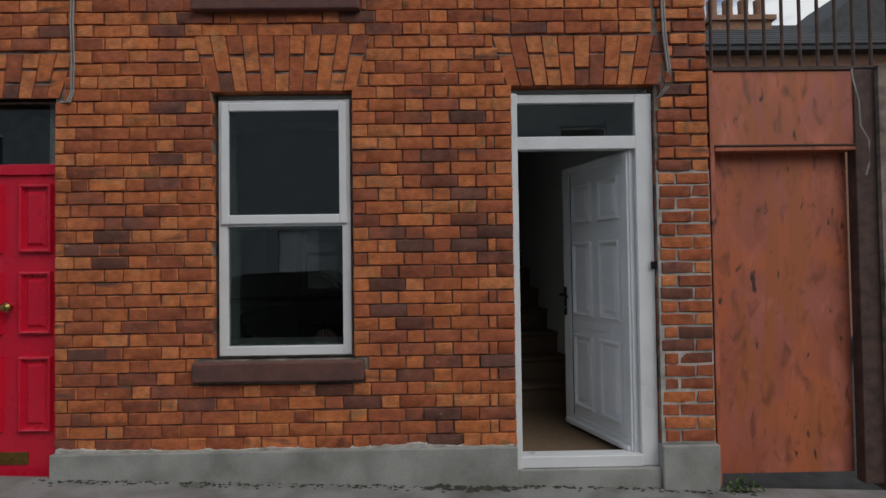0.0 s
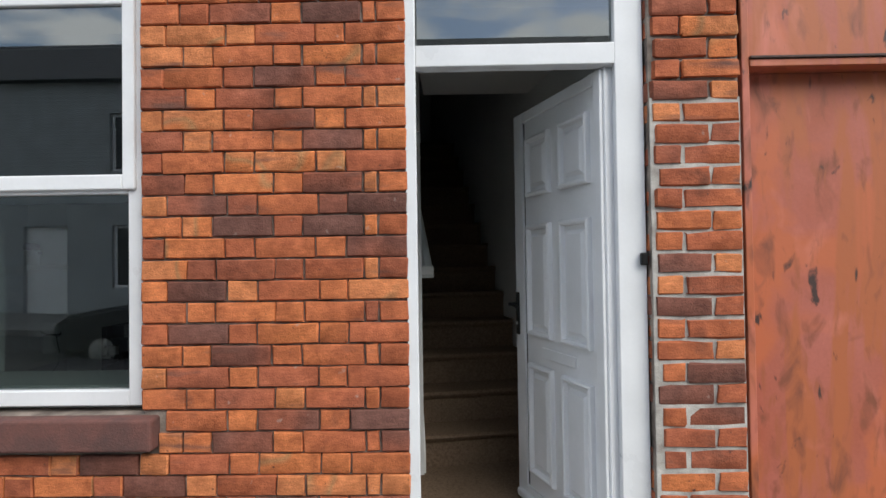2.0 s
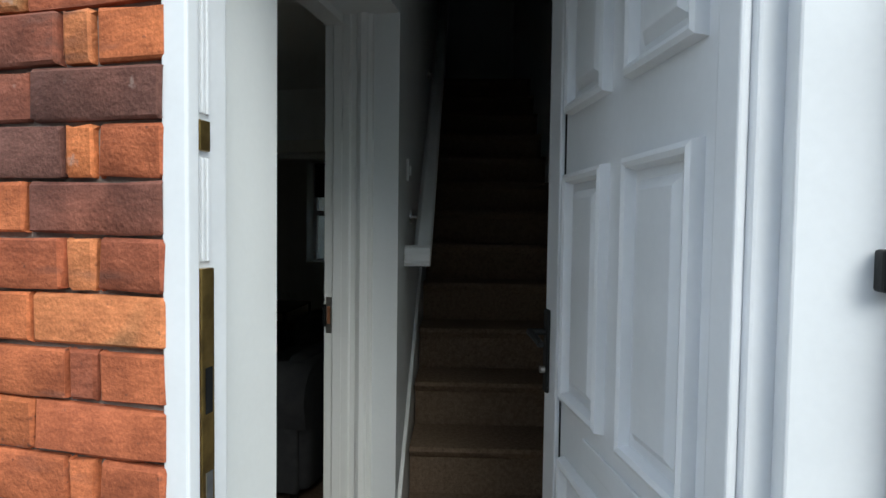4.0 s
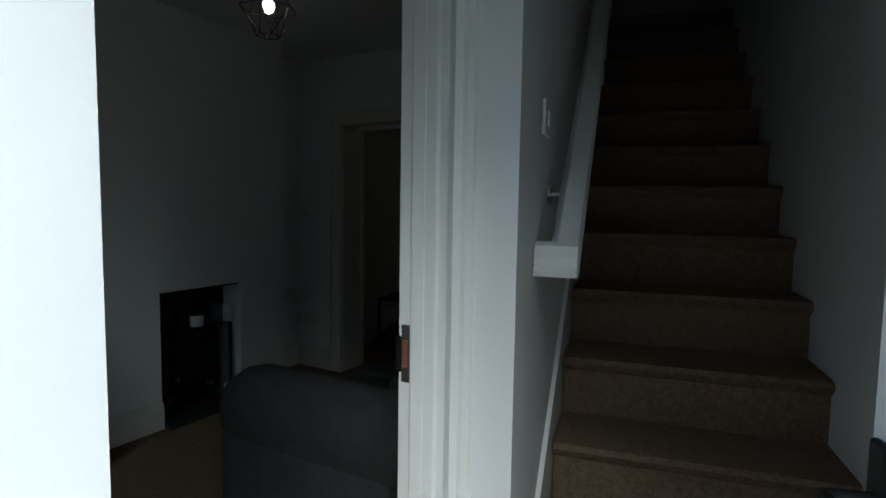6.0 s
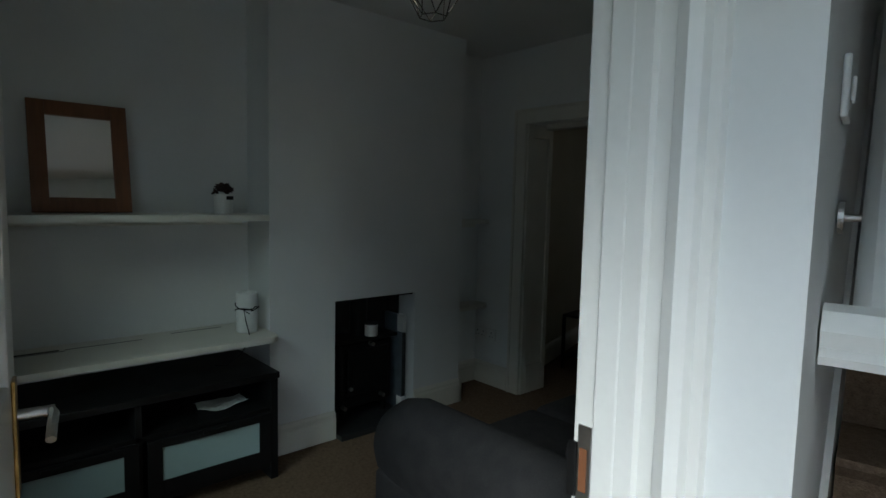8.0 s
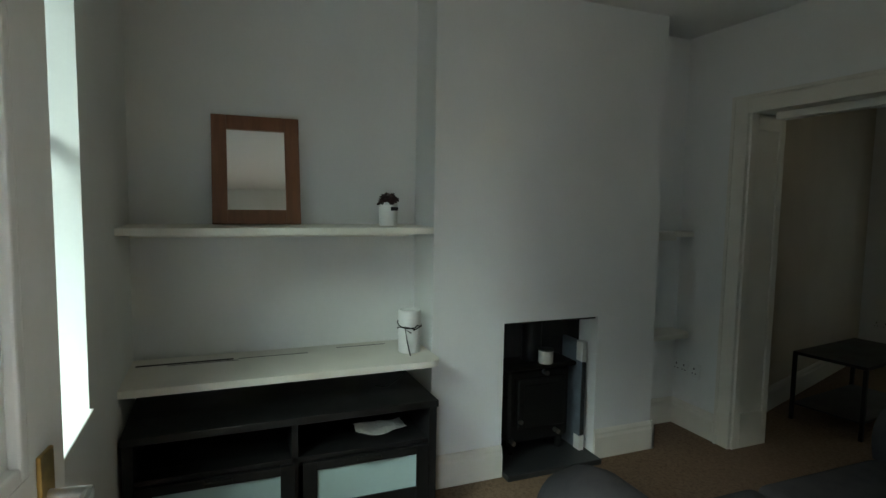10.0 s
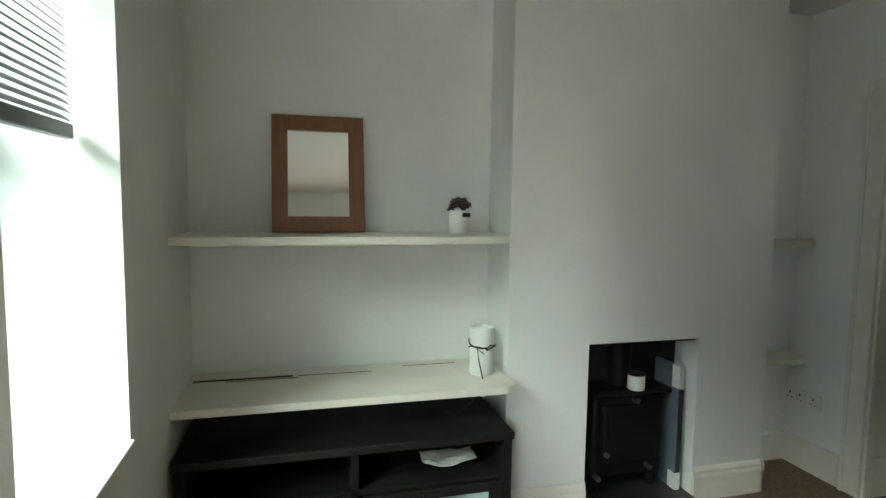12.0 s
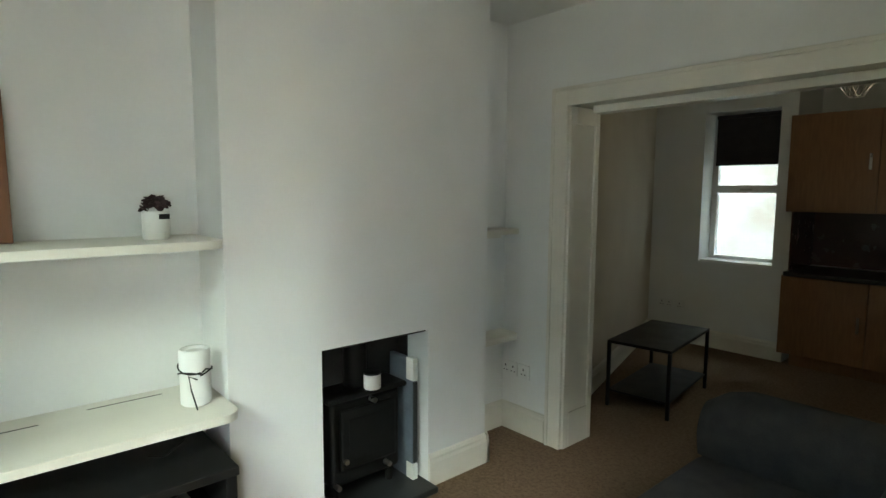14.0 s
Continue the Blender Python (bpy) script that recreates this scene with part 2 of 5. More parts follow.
PAVING = material("concrete_paving", (0.25, 0.245, 0.235), 0.92, vary=0.2, scale=4, second=(0.13, 0.125, 0.115), bump=0.4, bump_scale=90)
ASPHALT = material("asphalt", (0.055, 0.055, 0.056), 0.9, vary=0.3, scale=5, bump=0.6, bump_scale=200)
UPVC = material("white_upvc", (0.78, 0.79, 0.8), 0.3, vary=0.03, scale=3, second=(0.68, 0.69, 0.7), bump=0.02)
UPVC_DOOR = material("white_door_skin", (0.76, 0.77, 0.79), 0.35, vary=0.03, scale=3, second=(0.68, 0.69, 0.7), bump=0.04, bump_scale=200)
PLASTER = material("white_wall_paint", (0.74, 0.75, 0.735), 0.75, vary=0.025, scale=2.2, second=(0.69, 0.7, 0.685), bump=0.06, bump_scale=45)
GLOSS = material("white_gloss_paint", (0.74, 0.74, 0.71), 0.32, vary=0.03, scale=4, second=(0.68, 0.675, 0.64), bump=0.03)
CREAM = material("cream_trim_paint", (0.70, 0.68, 0.61), 0.38, vary=0.03, scale=4, second=(0.64, 0.62, 0.55), bump=0.03)
CEIL = material("ceiling_paint", (0.72, 0.72, 0.7), 0.85, vary=0.02, scale=2, bump=0.05, bump_scale=60)
CARPET = material("brown_carpet", (0.20, 0.14, 0.094), 1.0, vary=0.5, scale=60, fine=190, second=(0.14, 0.097, 0.064), bump=1.0, bump_scale=240, spec=0.05)
SANDSTONE = material("painted_sill", (0.145, 0.062, 0.05), 0.85, vary=0.25, scale=12, second=(0.085, 0.045, 0.04), bump=0.7, bump_scale=110)
def gate_paint():
    """Faded red-oxide: chalky pink patches, orange runs and dark rust marks."""
    m = material("red_oxide_steel", (0.42, 0.125, 0.088), 0.6, vary=0.1, scale=2.2, second=(0.36, 0.092, 0.045), bump=0.15, bump_scale=40)
    n, l = m.node_tree.nodes, m.node_tree.links
    b = n["Principled BSDF"]
    last = b.inputs["Base Color"].links[0].from_socket
    co = next(x for x in n if x.type == "TEX_COORD")
    for scale, sq, lo, hi, col, turn in ((2.6, (1, 1, 0.8), 0.46, 0.56, (0.47, 0.125, 0.05), 0.2), (6.0, (1.3, 1, 0.22), 0.5, 0.6, (0.4, 0.115, 0.042), 0.12),
                                         (5.0, (1.0, 1, 0.4), 0.55, 0.7, (0.55, 0.17, 0.115), -0.45), (11.0, (1, 1, 0.45), 0.54, 0.68, (0.22, 0.068, 0.034), 0.25),
                                         (26.0, (1.0, 1, 0.25), 0.58, 0.72, (0.34, 0.1, 0.045), 0.3), (15.0, (1.2, 1, 0.5), 0.65, 0.72, (0.05, 0.026, 0.02), 0.1)):
        mp = n.new("ShaderNodeMapping")
        mp.inputs["Scale"].default_value = sq
        mp.inputs["Rotation"].default_value = (0, turn, 0)
        t = n.new("ShaderNodeTexNoise")
        t.inputs["Scale"].default_value = scale
        t.inputs["Detail"].default_value = 7
        t.inputs["Distortion"].default_value = 0.6
        r = n.new("ShaderNodeMapRange")
        r.inputs["From Min"].default_value = lo
        r.inputs["From Max"].default_value = hi
        mx = n.new("ShaderNodeMixRGB")
        mx.inputs["Color2"].default_value = (*col, 1)
        l.new(co.outputs["Object"], mp.inputs["Vector"])
        l.new(mp.outputs["Vector"], t.inputs["Vector"])
        l.new(t.outputs["Fac"], r.inputs["Value"])
        l.new(r.outputs["Result"], mx.inputs["Fac"])
        l.new(last, mx.inputs["Color1"])
        last = mx.outputs["Color"]
    l.new(last, b.inputs["Base Color"])
    return m


RUST = gate_paint()
RUST_DARK = material("rusted_steel", (0.09, 0.05, 0.04), 0.75, vary=0.3, scale=12, bump=0.4)
BLACKBROWN = material("black_brown_veneer", (0.0085, 0.0085, 0.009), 0.45, vary=0.15, scale=8, bump=0.04, spec=0.3)
BLACK = material("black_iron", (0.008, 0.008, 0.008), 0.5, vary=0.2, scale=10, bump=0.15, spec=0.25)
SOOT = material("sooty_brick", (0.012, 0.011, 0.01), 0.95, vary=0.3, scale=10, bump=0.6)
SLATE = material("slate_hearth", (0.025, 0.026, 0.028), 0.4, vary=0.2, scale=8, bump=0.3)
FROSTED = material("frosted_glass", (0.36, 0.48, 0.48), 0.35, vary=0.03, scale=3, bump=0.0)
SOFA = material("grey_sofa_cloth", (0.056, 0.055, 0.056), 0.95, vary=0.25, scale=16, fine=260, second=(0.042, 0.043, 0.045), bump=0.7, bump_scale=420, spec=0.1)
OAKFRAME = wood_material("stained_pine", (0.15, 0.06, 0.026), (0.2, 0.082, 0.036), 0.45)
KITCHENWOOD = wood_material("kitchen_beech", (0.17, 0.08, 0.03), (0.21, 0.105, 0.042), 0.4)
MIRROR = material("mirror_silver", (0.9, 0.9, 0.9), 0.02, metal=1.0, vary=0.0, bump=0.0)
MIRROR.node_tree.nodes["Principled BSDF"].inputs["Roughness"].default_value = 0.02
for k in list(MIRROR.node_tree.links):
    if k.to_socket.name == "Roughness":
        MIRROR.node_tree.links.remove(k)
GLASS_CLEAR = glass_material("back_window_glass", (0.85, 0.88, 0.87), ior=0.1)
GLASS = glass_material("window_glass", (0.56, 0.61, 0.6), ior=0.16)
CERAMIC = material("white_ceramic", (0.72, 0.72, 0.69), 0.3, vary=0.03, scale=10, bump=0.02)
PLASTIC = material("white_plastic", (0.72, 0.73, 0.71), 0.4, vary=0.02, scale=10, bump=0.0)
CHROME = material("worn_chrome", (0.55, 0.54, 0.52), 0.3, metal=1.0, vary=0.1, scale=20, bump=0.05)
BRASS = material("aged_brass", (0.42, 0.28, 0.09), 0.35, metal=1.0, vary=0.2, scale=20, second=(0.22, 0.14, 0.05), bump=0.1)
PINKRED = material("crimson_gloss_paint", (0.62, 0.012, 0.04), 0.28, vary=0.05, scale=4, bump=0.03)
ROOFSLATE = material("roof_slate", (0.045, 0.046, 0.05), 0.75, vary=0.25, scale=6, bump=0.3, each=0.2)
CABLE = material("grey_cable", (0.34, 0.33, 0.31), 0.6, vary=0.1, scale=20, bump=0.0)
# roller blind cloth; its dark colour also stands in for shade behind the fanlight
BLIND_AND_SHADE = material("dark_blind_cloth_and_hall_shade", (0.03, 0.026, 0.034), 0.9, vary=0.2, scale=10, bump=0.3)

# ---------------------------------------------------------------- plan
FL, CE = 0.18, 2.56              # indoor floor, ceiling
YI, YH = 0.42, 0.37              # inner face of the front wall, in the room and in the hall
XP = -2.77                       # party wall in the alcoves
XC = -2.50                       # face of the chimney breast
YB, YK = 3.445, 3.71             # back wall of the room, both faces
WX0, WX1, WZ0, WZ1 = -1.928, -1.034, 0.86, 2.59    # window opening
DX0, DX1, DZ1 = 0.0, 0.925, 2.61                   # door opening
TOP = 3.75

# ground and street
def sloped(bm):
    """The street falls gently to the right."""
    for v in bm.verts:
        v.co.z -= 0.0345 * (v.co.x - 1.27)
    return bm


structure("pavement", sloped(boxes((-14, 14, -1.9, 0.02, -0.25, 0.0))), PAVING, "grey worn concrete pavement along the house fronts", "pavement")
structure("road", sloped(boxes((-14, 14, -7.4, -2.05, -0.3, -0.11))), ASPHALT, "dark grey asphalt street", "road")
structure("kerb", sloped(boxes((-14, 14, -2.05, -1.9, -0.3, 0.01), bevel=0.012)), CEMENT, "grey concrete kerb between pavement and road", "kerb")
bm = bmesh.new()
bmesh.ops.create_grid(bm, x_segments=2, y_segments=2, size=400, matrix=Matrix.Translation((0, 0, -0.95)))
structure("ground", bm, ASPHALT, "dark ground reaching the horizon", "ground")

# front wall: outer leaf in mortar, inner leaf in plaster
wb = wall_boxes(bmesh.new(), "y", 0.015, 0.13, -2.93, 1.275, 0.0, TOP, [(WX0 - 0.008, WX1 + 0.008, WZ0, WZ1 + 0.008), (DX0 - 0.008, DX1 + 0.008, 0.0, DZ1 + 0.008)])
wall_front = structure("wall_front", wb, MORTAR, "orange-red weathered brick front wall with thin lime joints", "wall")
wb = wall_boxes(bmesh.new(), "y", 0.13, YI, -3.05, -0.2, 0.0, TOP, [(WX0 + 0.025, WX1 - 0.02, 0.93, 2.5)])
wall_boxes(wb, "y", 0.13, YH, -0.2, 1.285, 0.0, TOP, [(DX0 - 0.03, DX1, 0.0, DZ1)])
structure("wall_front_inside", wb, PLASTER, "white painted plaster on the inside of the front wall", "wall")
# neighbour's front to the side of the red door
wb = wall_boxes(bmesh.new(), "y", 0.015, 0.37, -5.2, -2.93, 0.0, TOP, [(-3.86, -2.932, 0.0, 2.56)])
wall_neighbour = structure("wall_neighbour", wb, MORTAR, "orange-red brick wall round the neighbouring red door", "wall")

# floors and ceilings
structure("floor", boxes((-2.95, 0.95, 0.13, YK, 0.0, FL)), CARPET, "brown looped carpet over hall and living room", "floor")
structure("floor_kitchen", boxes((-3.7, 0.95, YK, 7.0, 0.0, FL)), CARPET, "brown carpet running on into the back room", "floor")
def slab(outline, z0, z1):
    b = bmesh.new()
    prism(b, outline, z0, z1, "z")
    return b


SKEW, SKEW_ROOM = 0.19, 0.135    # the stair wall and the room side of it lean this far off square
structure("ceiling", slab([(-3.05, YI), (-0.22, YI), (-0.22, 1.165), (-0.22 - SKEW_ROOM * (YB - 1.165), YB), (-3.05, YB)], CE, CE + 0.1), CEIL, "plain white living room ceiling", "ceiling")
structure("ceiling_kitchen", slab([(-3.7, YB), (-0.22 - SKEW_ROOM * (YB - 1.165), YB), (-0.22 - SKEW_ROOM * 5.85, 7.0), (-3.7, 7.0)], CE, CE + 0.1), CEIL, "plain white back room ceiling", "ceiling")
structure("ceiling_stairwell", boxes((-1.1, 1.28, 0.13, 6.2, 5.4, 5.5)), CEIL, "white ceiling high over the stairs", "ceiling")

structure("ceiling_hall", boxes((-0.012, 0.96, 0.38, 1.7, CE + 0.02, CE + 0.14)), CEIL, "plain white ceiling over the hall", "ceiling")
# party wall, chimney breast, back wall, spine wall, hall wall
structure("wall_party", boxes((-3.05, XP, YI, YB, 0.0, CE)), PLASTER, "white painted party wall", "wall")
FY0, FY1, FZ = 2.07, 2.633, 0.96
cb = bmesh.new()
prism(cb, [(1.69, FL), (FY0, FL), (FY0, FZ), (FY1, FZ), (FY1, FL), (3.02, FL), (3.02, CE), (1.69, CE)], XP, XC, "x")
structure("chimney_breast", cb, PLASTER, "white painted chimney breast with a square fireplace opening", "chimney breast")
fb = boxes((XP + 0.002, XP + 0.02, FY0 + 0.001, FY1 - 0.001, FL, FZ - 0.001), (XP + 0.02, XC - 0.03, FY0 + 0.001, FY0 + 0.012, FL, FZ - 0.001), (XP + 0.02, XC - 0.02, FY0 + 0.012, FY1 - 0.001, FZ - 0.014, FZ - 0.001), (XP + 0.02, -2.66, FY1 - 0.012, FY1 - 0.001, FL, FZ - 0.014))
structure("fireplace_lining", fb, SOOT, "black sooty lining inside the fireplace", "fireplace")
OX0, OX1, OZ = -2.335, -0.72, 2.07
wb = wall_boxes(bmesh.new(), "y", YB, YK, XP, -0.45, FL, CE, [(OX0, OX1, FL, OZ)])
structure("wall_back", wb, PLASTER, "white painted wall with a wide cased opening to the back room", "wall")
# thick spine wall between hall and room, with the doorway
SX0, SX1, SY1 = -0.272, -0.01, 1.152
wb = bmesh.new()
box(wb, SX0, SX1, YH, SY1, 2.2, 5.4)
prism(wb, [(SX0, SY1), (SX1, SY1), (SX1 - SKEW * 5, SY1 + 5), (SX1 - SKEW * 5, 7.0), (SX0 - SKEW_ROOM * 5.848, 7.0)], 0.0, 5.4, "z")
structure("wall_spine", wb, PLASTER, "white painted thick wall between hall and living room", "wall")
wb = bmesh.new()
prism(wb, [(0.96, YH), (1.285, YH), (1.285, 6.2), (0.96 - SKEW * 5.83, 6.2)], 0.0, 5.4, "z")
structure("wall_hall", wb, PLASTER, "white painted hall wall beside the stairs", "wall")
structure("wall_front_upper", boxes((-3.05, 1.285, 0.13, YI, TOP, 5.5)), PLASTER, "plain upper part of the front wall", "wall")
structure("wall_stair_end", boxes((-1.1, 0.95, 6.0, 6.2, 2.77, 5.4)), PLASTER, "plain wall at the head of the stairs", "wall")
KW = (-2.85, -2.225, 0.975, 2.33)
KITCHENPAINT = material("cream_wall_paint", (0.58, 0.53, 0.43), 0.75, vary=0.03, scale=2.2, second=(0.52, 0.47, 0.38), bump=0.06, bump_scale=45)
wb = wall_boxes(bmesh.new(), "y", 6.2, 6.5, -3.7, -2.1, FL, CE, [KW])
box(wb, -2.15, -0.9, 6.8, 7.0, FL, CE)
box(wb, -2.15, -2.1, 6.5, 6.8, FL, CE)
structure("wall_kitchen", wb, PLASTER, "cream white back room wall with a window", "wall")


wb = bmesh.new()
prism(wb, [(-2.53, YK), (-3.33, 6.2), (-3.7, 6.2), (-3.7, YK)], FL, CE, "z")
structure("wall_kitchen_side", wb, KITCHENPAINT, "cream painted side wall of the back room", "wall")


# ---------------------------------------------------------------- stairs
stairs = tagged(thing("staircase", "steep straight stairs covered in brown carpet, between white walls", "stairs", (0.425, 1.32, FL), math.degrees(math.atan(SKEW))), kind="structure")
RISE, GOING, N = 0.2, 0.245, 13
for k in range(N):
    b = bmesh.new()
    z1 = RISE * (k + 1)
    y = GOING * k
    out = [(y + 0.02, max(0.0, z1 - RISE - 0.05)), (y + 0.02, z1 - 0.05), (y + 0.0, z1 - 0.035), (y - 0.008, z1 - 0.018), (y, z1 - 0.003), (y + 0.014, z1), (y + GOING + 0.03, z1), (y + GOING + 0.03, max(0.0, z1 - RISE - 0.05))]
    prism(b, out, -0.44, 0.44, "x")
    part("stair_step", b, CARPET, stairs, smooth=True)
for sx, nm in ((-1, "stringer"), (1, "stringer")):
    b = bmesh.new()
    x0 = sx * 0.475
    x1 = x0 - sx * 0.03
    a, c = min(x0, x1), max(x0, x1)
    prism(b, [(-0.06, 0.0), (-0.06, 0.12), (0.0, 0.32), (GOING * N, RISE * N + 0.3), (GOING * N, RISE * N), (0.1, 0.0)], a, c, "x")
    part(nm, b, GLOSS, stairs, "white painted sloping stringer")
structure("landing", boxes((-0.75, 0.45, 1.32 + GOING * N, 6.0, FL + RISE * N - 0.1, FL + RISE * N)), CARPET, "carpeted landing at the head of the stairs", "landing")

# handrail
rail = thing("handrail", "white painted moulded handrail on round wall brackets", "handrail", (-0.042, 1.338, 1.327), math.degrees(math.atan(SKEW)))
slope = RISE / GOING
sec = [(0.034, 0.0), (0.096, 0.0), (0.1, 0.012), (0.093, 0.022), (0.1, 0.04), (0.095, 0.062), (0.075, 0.078), (0.05, 0.078), (0.036, 0.062), (0.03, 0.04), (0.037, 0.022), (0.031, 0.012)]
b = bmesh.new()
lo = [b.verts.new((x, 0.03, z)) for x, z in sec]
L = 2.9
hi = [b.verts.new((x, L, z + (L - 0.03) * slope)) for x, z in sec]
for i in range(len(sec)):
    b.faces.new((lo[i], lo[(i + 1) % len(sec)], hi[(i + 1) % len(sec)], hi[i]))
b.faces.new(lo[::-1])
b.faces.new(hi)
part("rail", b, GLOSS, rail, smooth=True)
b = bmesh.new()
prism(b, [(y * 1.0, z) for y, z in ((0.0, 0.0), (0.06, 0.0), (0.064, 0.012), (0.057, 0.022), (0.062, 0.04), (0.05, 0.068), (0.03, 0.078), (0.01, 0.07), (-0.003, 0.045), (0.004, 0.022), (-0.004, 0.012))], 0.0, 0.098, "x")
part("return_end", b, GLOSS, rail, "mitred return of the rail to the wall", smooth=True)
for yb in (0.22, 1.3, 2.4):
    b = bmesh.new()
    cyl(b, (0.0, yb, 0.01 + yb * slope), (0.008, yb, 0.01 + yb * slope), 0.026)
    cyl(b, (0.008, yb, 0.01 + yb * slope), (0.06, yb, 0.01 + yb * slope), 0.006)
    part("bracket", b, CHROME, rail, "steel rail bracket")

# light switch on the hall wall
sw = thing("light_switch", "white plastic light switch on the hall wall", "light switch", (-0.067, 1.455, 1.655), math.degrees(math.atan(SKEW)))
part("plate", boxes((0, 0.01, -0.043, 0.043, 0, 0.086), bevel=0.003), PLASTIC, sw)
part("rocker", boxes((0.01, 0.016, -0.012, 0.012, 0.025, 0.061), bevel=0.003), PLASTIC, sw)

# ---------------------------------------------------------------- living room door
dframe = tagged(thing("door_frame", "white gloss door frame with moulded architrave and worn lock plate", "door frame", (SX0, SY1, FL)), kind="structure")
H = 2.02
part("jamb", boxes((-0.005, 0.065, -0.012, 0.0, 0, H), (0.03, 0.065, -0.022, -0.012, 0, H), bevel=0.003), GLOSS, dframe)
part("jamb", boxes((-0.005, 0.065, YI - SY1, 0.45 - SY1, 0, H), bevel=0.003), GLOSS, dframe)
part("head", boxes((-0.005, 0.065, YI - SY1, 0.0, H - 0.03, H), bevel=0.003), GLOSS, dframe)
mould = [(0.065, 0.0), (0.065, -0.022), (0.09, -0.022), (0.095, -0.015), (0.115, -0.015), (0.12, -0.024), (0.135, -0.03), (0.15, -0.024), (0.155, -0.012), (0.168, -0.01), (0.172, 0.0)]
b = bmesh.new()
prism(b, mould, 0.0, H, "z")
part("architrave", b, GLOSS, dframe, smooth=False)
b = bmesh.new()
prism(b, [(x, YH + 0.002 - SY1 - y) for x, y in mould], 0.0, H, "z")
part("architrave", b, GLOSS, dframe)
strike = part("lock_plate", boxes((0.004, 0.026, -0.0145, -0.012, 0.917, 1.045), bevel=0.001), CHROME, dframe, "worn metal lock plate with bare wood")
part("keep_hole", boxes((0.008, 0.02, -0.0155, -0.0145, 0.95, 1.012)), OAKFRAME, dframe, "bare wood in the lock recess")
part("keep_lip", boxes((-0.009, 0.004, -0.018, -0.012, 0.94, 1.018), bevel=0.001), BLACK, dframe)
structure("wall_over_room_door", boxes((SX0 + 0.02, SX1 - 0.02, YI, SY1, FL + H, 2.2)), PLASTER, "white plaster above the living room door", "wall")

ddx, ddy = -0.713, 0.09
rdoor = thing("panel_door", "white painted panelled living room door standing open", "door", (SX0 - 0.005, 0.455, FL + 0.008), math.degrees(math.atan2(ddy, ddx)))
W = 0.72
b = boxes((0, 0.1, -0.02, 0.02, 0, 1.98), (W - 0.1, W, -0.02, 0.02, 0, 1.98), (0.1, W - 0.1, -0.02, 0.02, 0, 0.2), (0.1, W - 0.1, -0.02, 0.02, 0.85, 1.03), (0.1, W - 0.1, -0.02, 0.02, 1.87, 1.98), (0.1, W - 0.1, -0.006, 0.006, 0.2, 1.87))
part("leaf", b, GLOSS, rdoor)
for z0, z1 in ((0.2, 0.85), (1.03, 1.87)):
    for s in (-1, 1):
        y0, y1 = (0.004, 0.021) if s > 0 else (-0.021, -0.004)
        part("panel_moulding", boxes((0.1, 0.12, y0, y1, z0, z1), (W - 0.12, W - 0.1, y0, y1, z0, z1), (0.12, W - 0.12, y0, y1, z0, z0 + 0.02), (0.12, W - 0.12, y0, y1, z1 - 0.02, z1), bevel=0.004), GLOSS, rdoor)
for s in (-1, 1):
    y0, y1 = sorted((s * 0.02, s * 0.026))
    part("handle_plate", boxes((W - 0.085, W - 0.045, y0, y1, 0.855, 1.045), bevel=0.002), BRASS, rdoor, "brass back plate")
    b = bmesh.new()
    cyl(b, (W - 0.065, s * 0.026, 0.985), (W - 0.065, s * 0.075, 0.985), 0.009)
    tube(b, [(W - 0.065, s * 0.07, 0.985), (W - 0.085, s * 0.074, 0.986), (W - 0.12, s * 0.072, 0.981), (W - 0.15, s * 0.07, 0.967)], 0.0075)
    part("lever", b, CHROME, rdoor, "worn metal lever", smooth=True)

# ---------------------------------------------------------------- front door set
fset = tagged(thing("front_door_frame", "white uPVC front door frame with a glazed light over the door", "door frame", (0.0, 0.045, 0.14)), kind="structure")
part("jamb", boxes((-0.006, 0.036, -0.04, -0.012, 0, 2.42), (-0.006, 0.022, -0.012, 0.075, 0, 2.42), bevel=0.004), UPVC, fset)
part("jamb", boxes((0.815, 0.925, 0.0, 0.07, 0, 2.42), bevel=0.004), UPVC, fset, "wide white side with smeared sealant")
part("threshold", boxes((0.034, 0.815, -0.02, 0.09, 0.0, 0.075), bevel=0.006), UPVC, fset, "white threshold with screw marks")
part("transom", boxes((0.034, 0.815, -0.002, 0.07, 2.06, 2.145), bevel=0.004), UPVC, fset)
part("head", boxes((0.034, 0.815, 0.0, 0.07, 2.365, 2.42), bevel=0.004), UPVC, fset)
pane = part("pane", boxes((0.034, 0.815, 0.034, 0.038, 2.145, 2.365)), GLASS, fset, "clear glass showing the sky")
for z0, z1 in ((0.02, 0.74), (1.28, 1.435), (1.5, 2.06)):
    for gy in (-0.004, 0.008, 0.02):
        part("groove_rib", boxes((0.022, 0.028, gy - 0.0035, gy + 0.0035, z0, z1), bevel=0.0015), UPVC, fset)
part("keep_upper", boxes((0.022, 0.03, -0.004, 0.022, 1.445, 1.49), bevel=0.002), BRASS, fset, "brass keep")
kp = part("lock_keep", boxes((0.022, 0.033, -0.006, 0.026, 0.75, 1.27), bevel=0.002), BRASS, fset, "long brass lock keep")
part("keep_slot", boxes((0.0325, 0.0345, 0.003, 0.019, 1.05, 1.12), bevel=0.0005), BLACK, kp)
part("keep_slot", boxes((0.0325, 0.0345, 0.003, 0.019, 0.86, 0.96), bevel=0.0005), CHROME, kp)

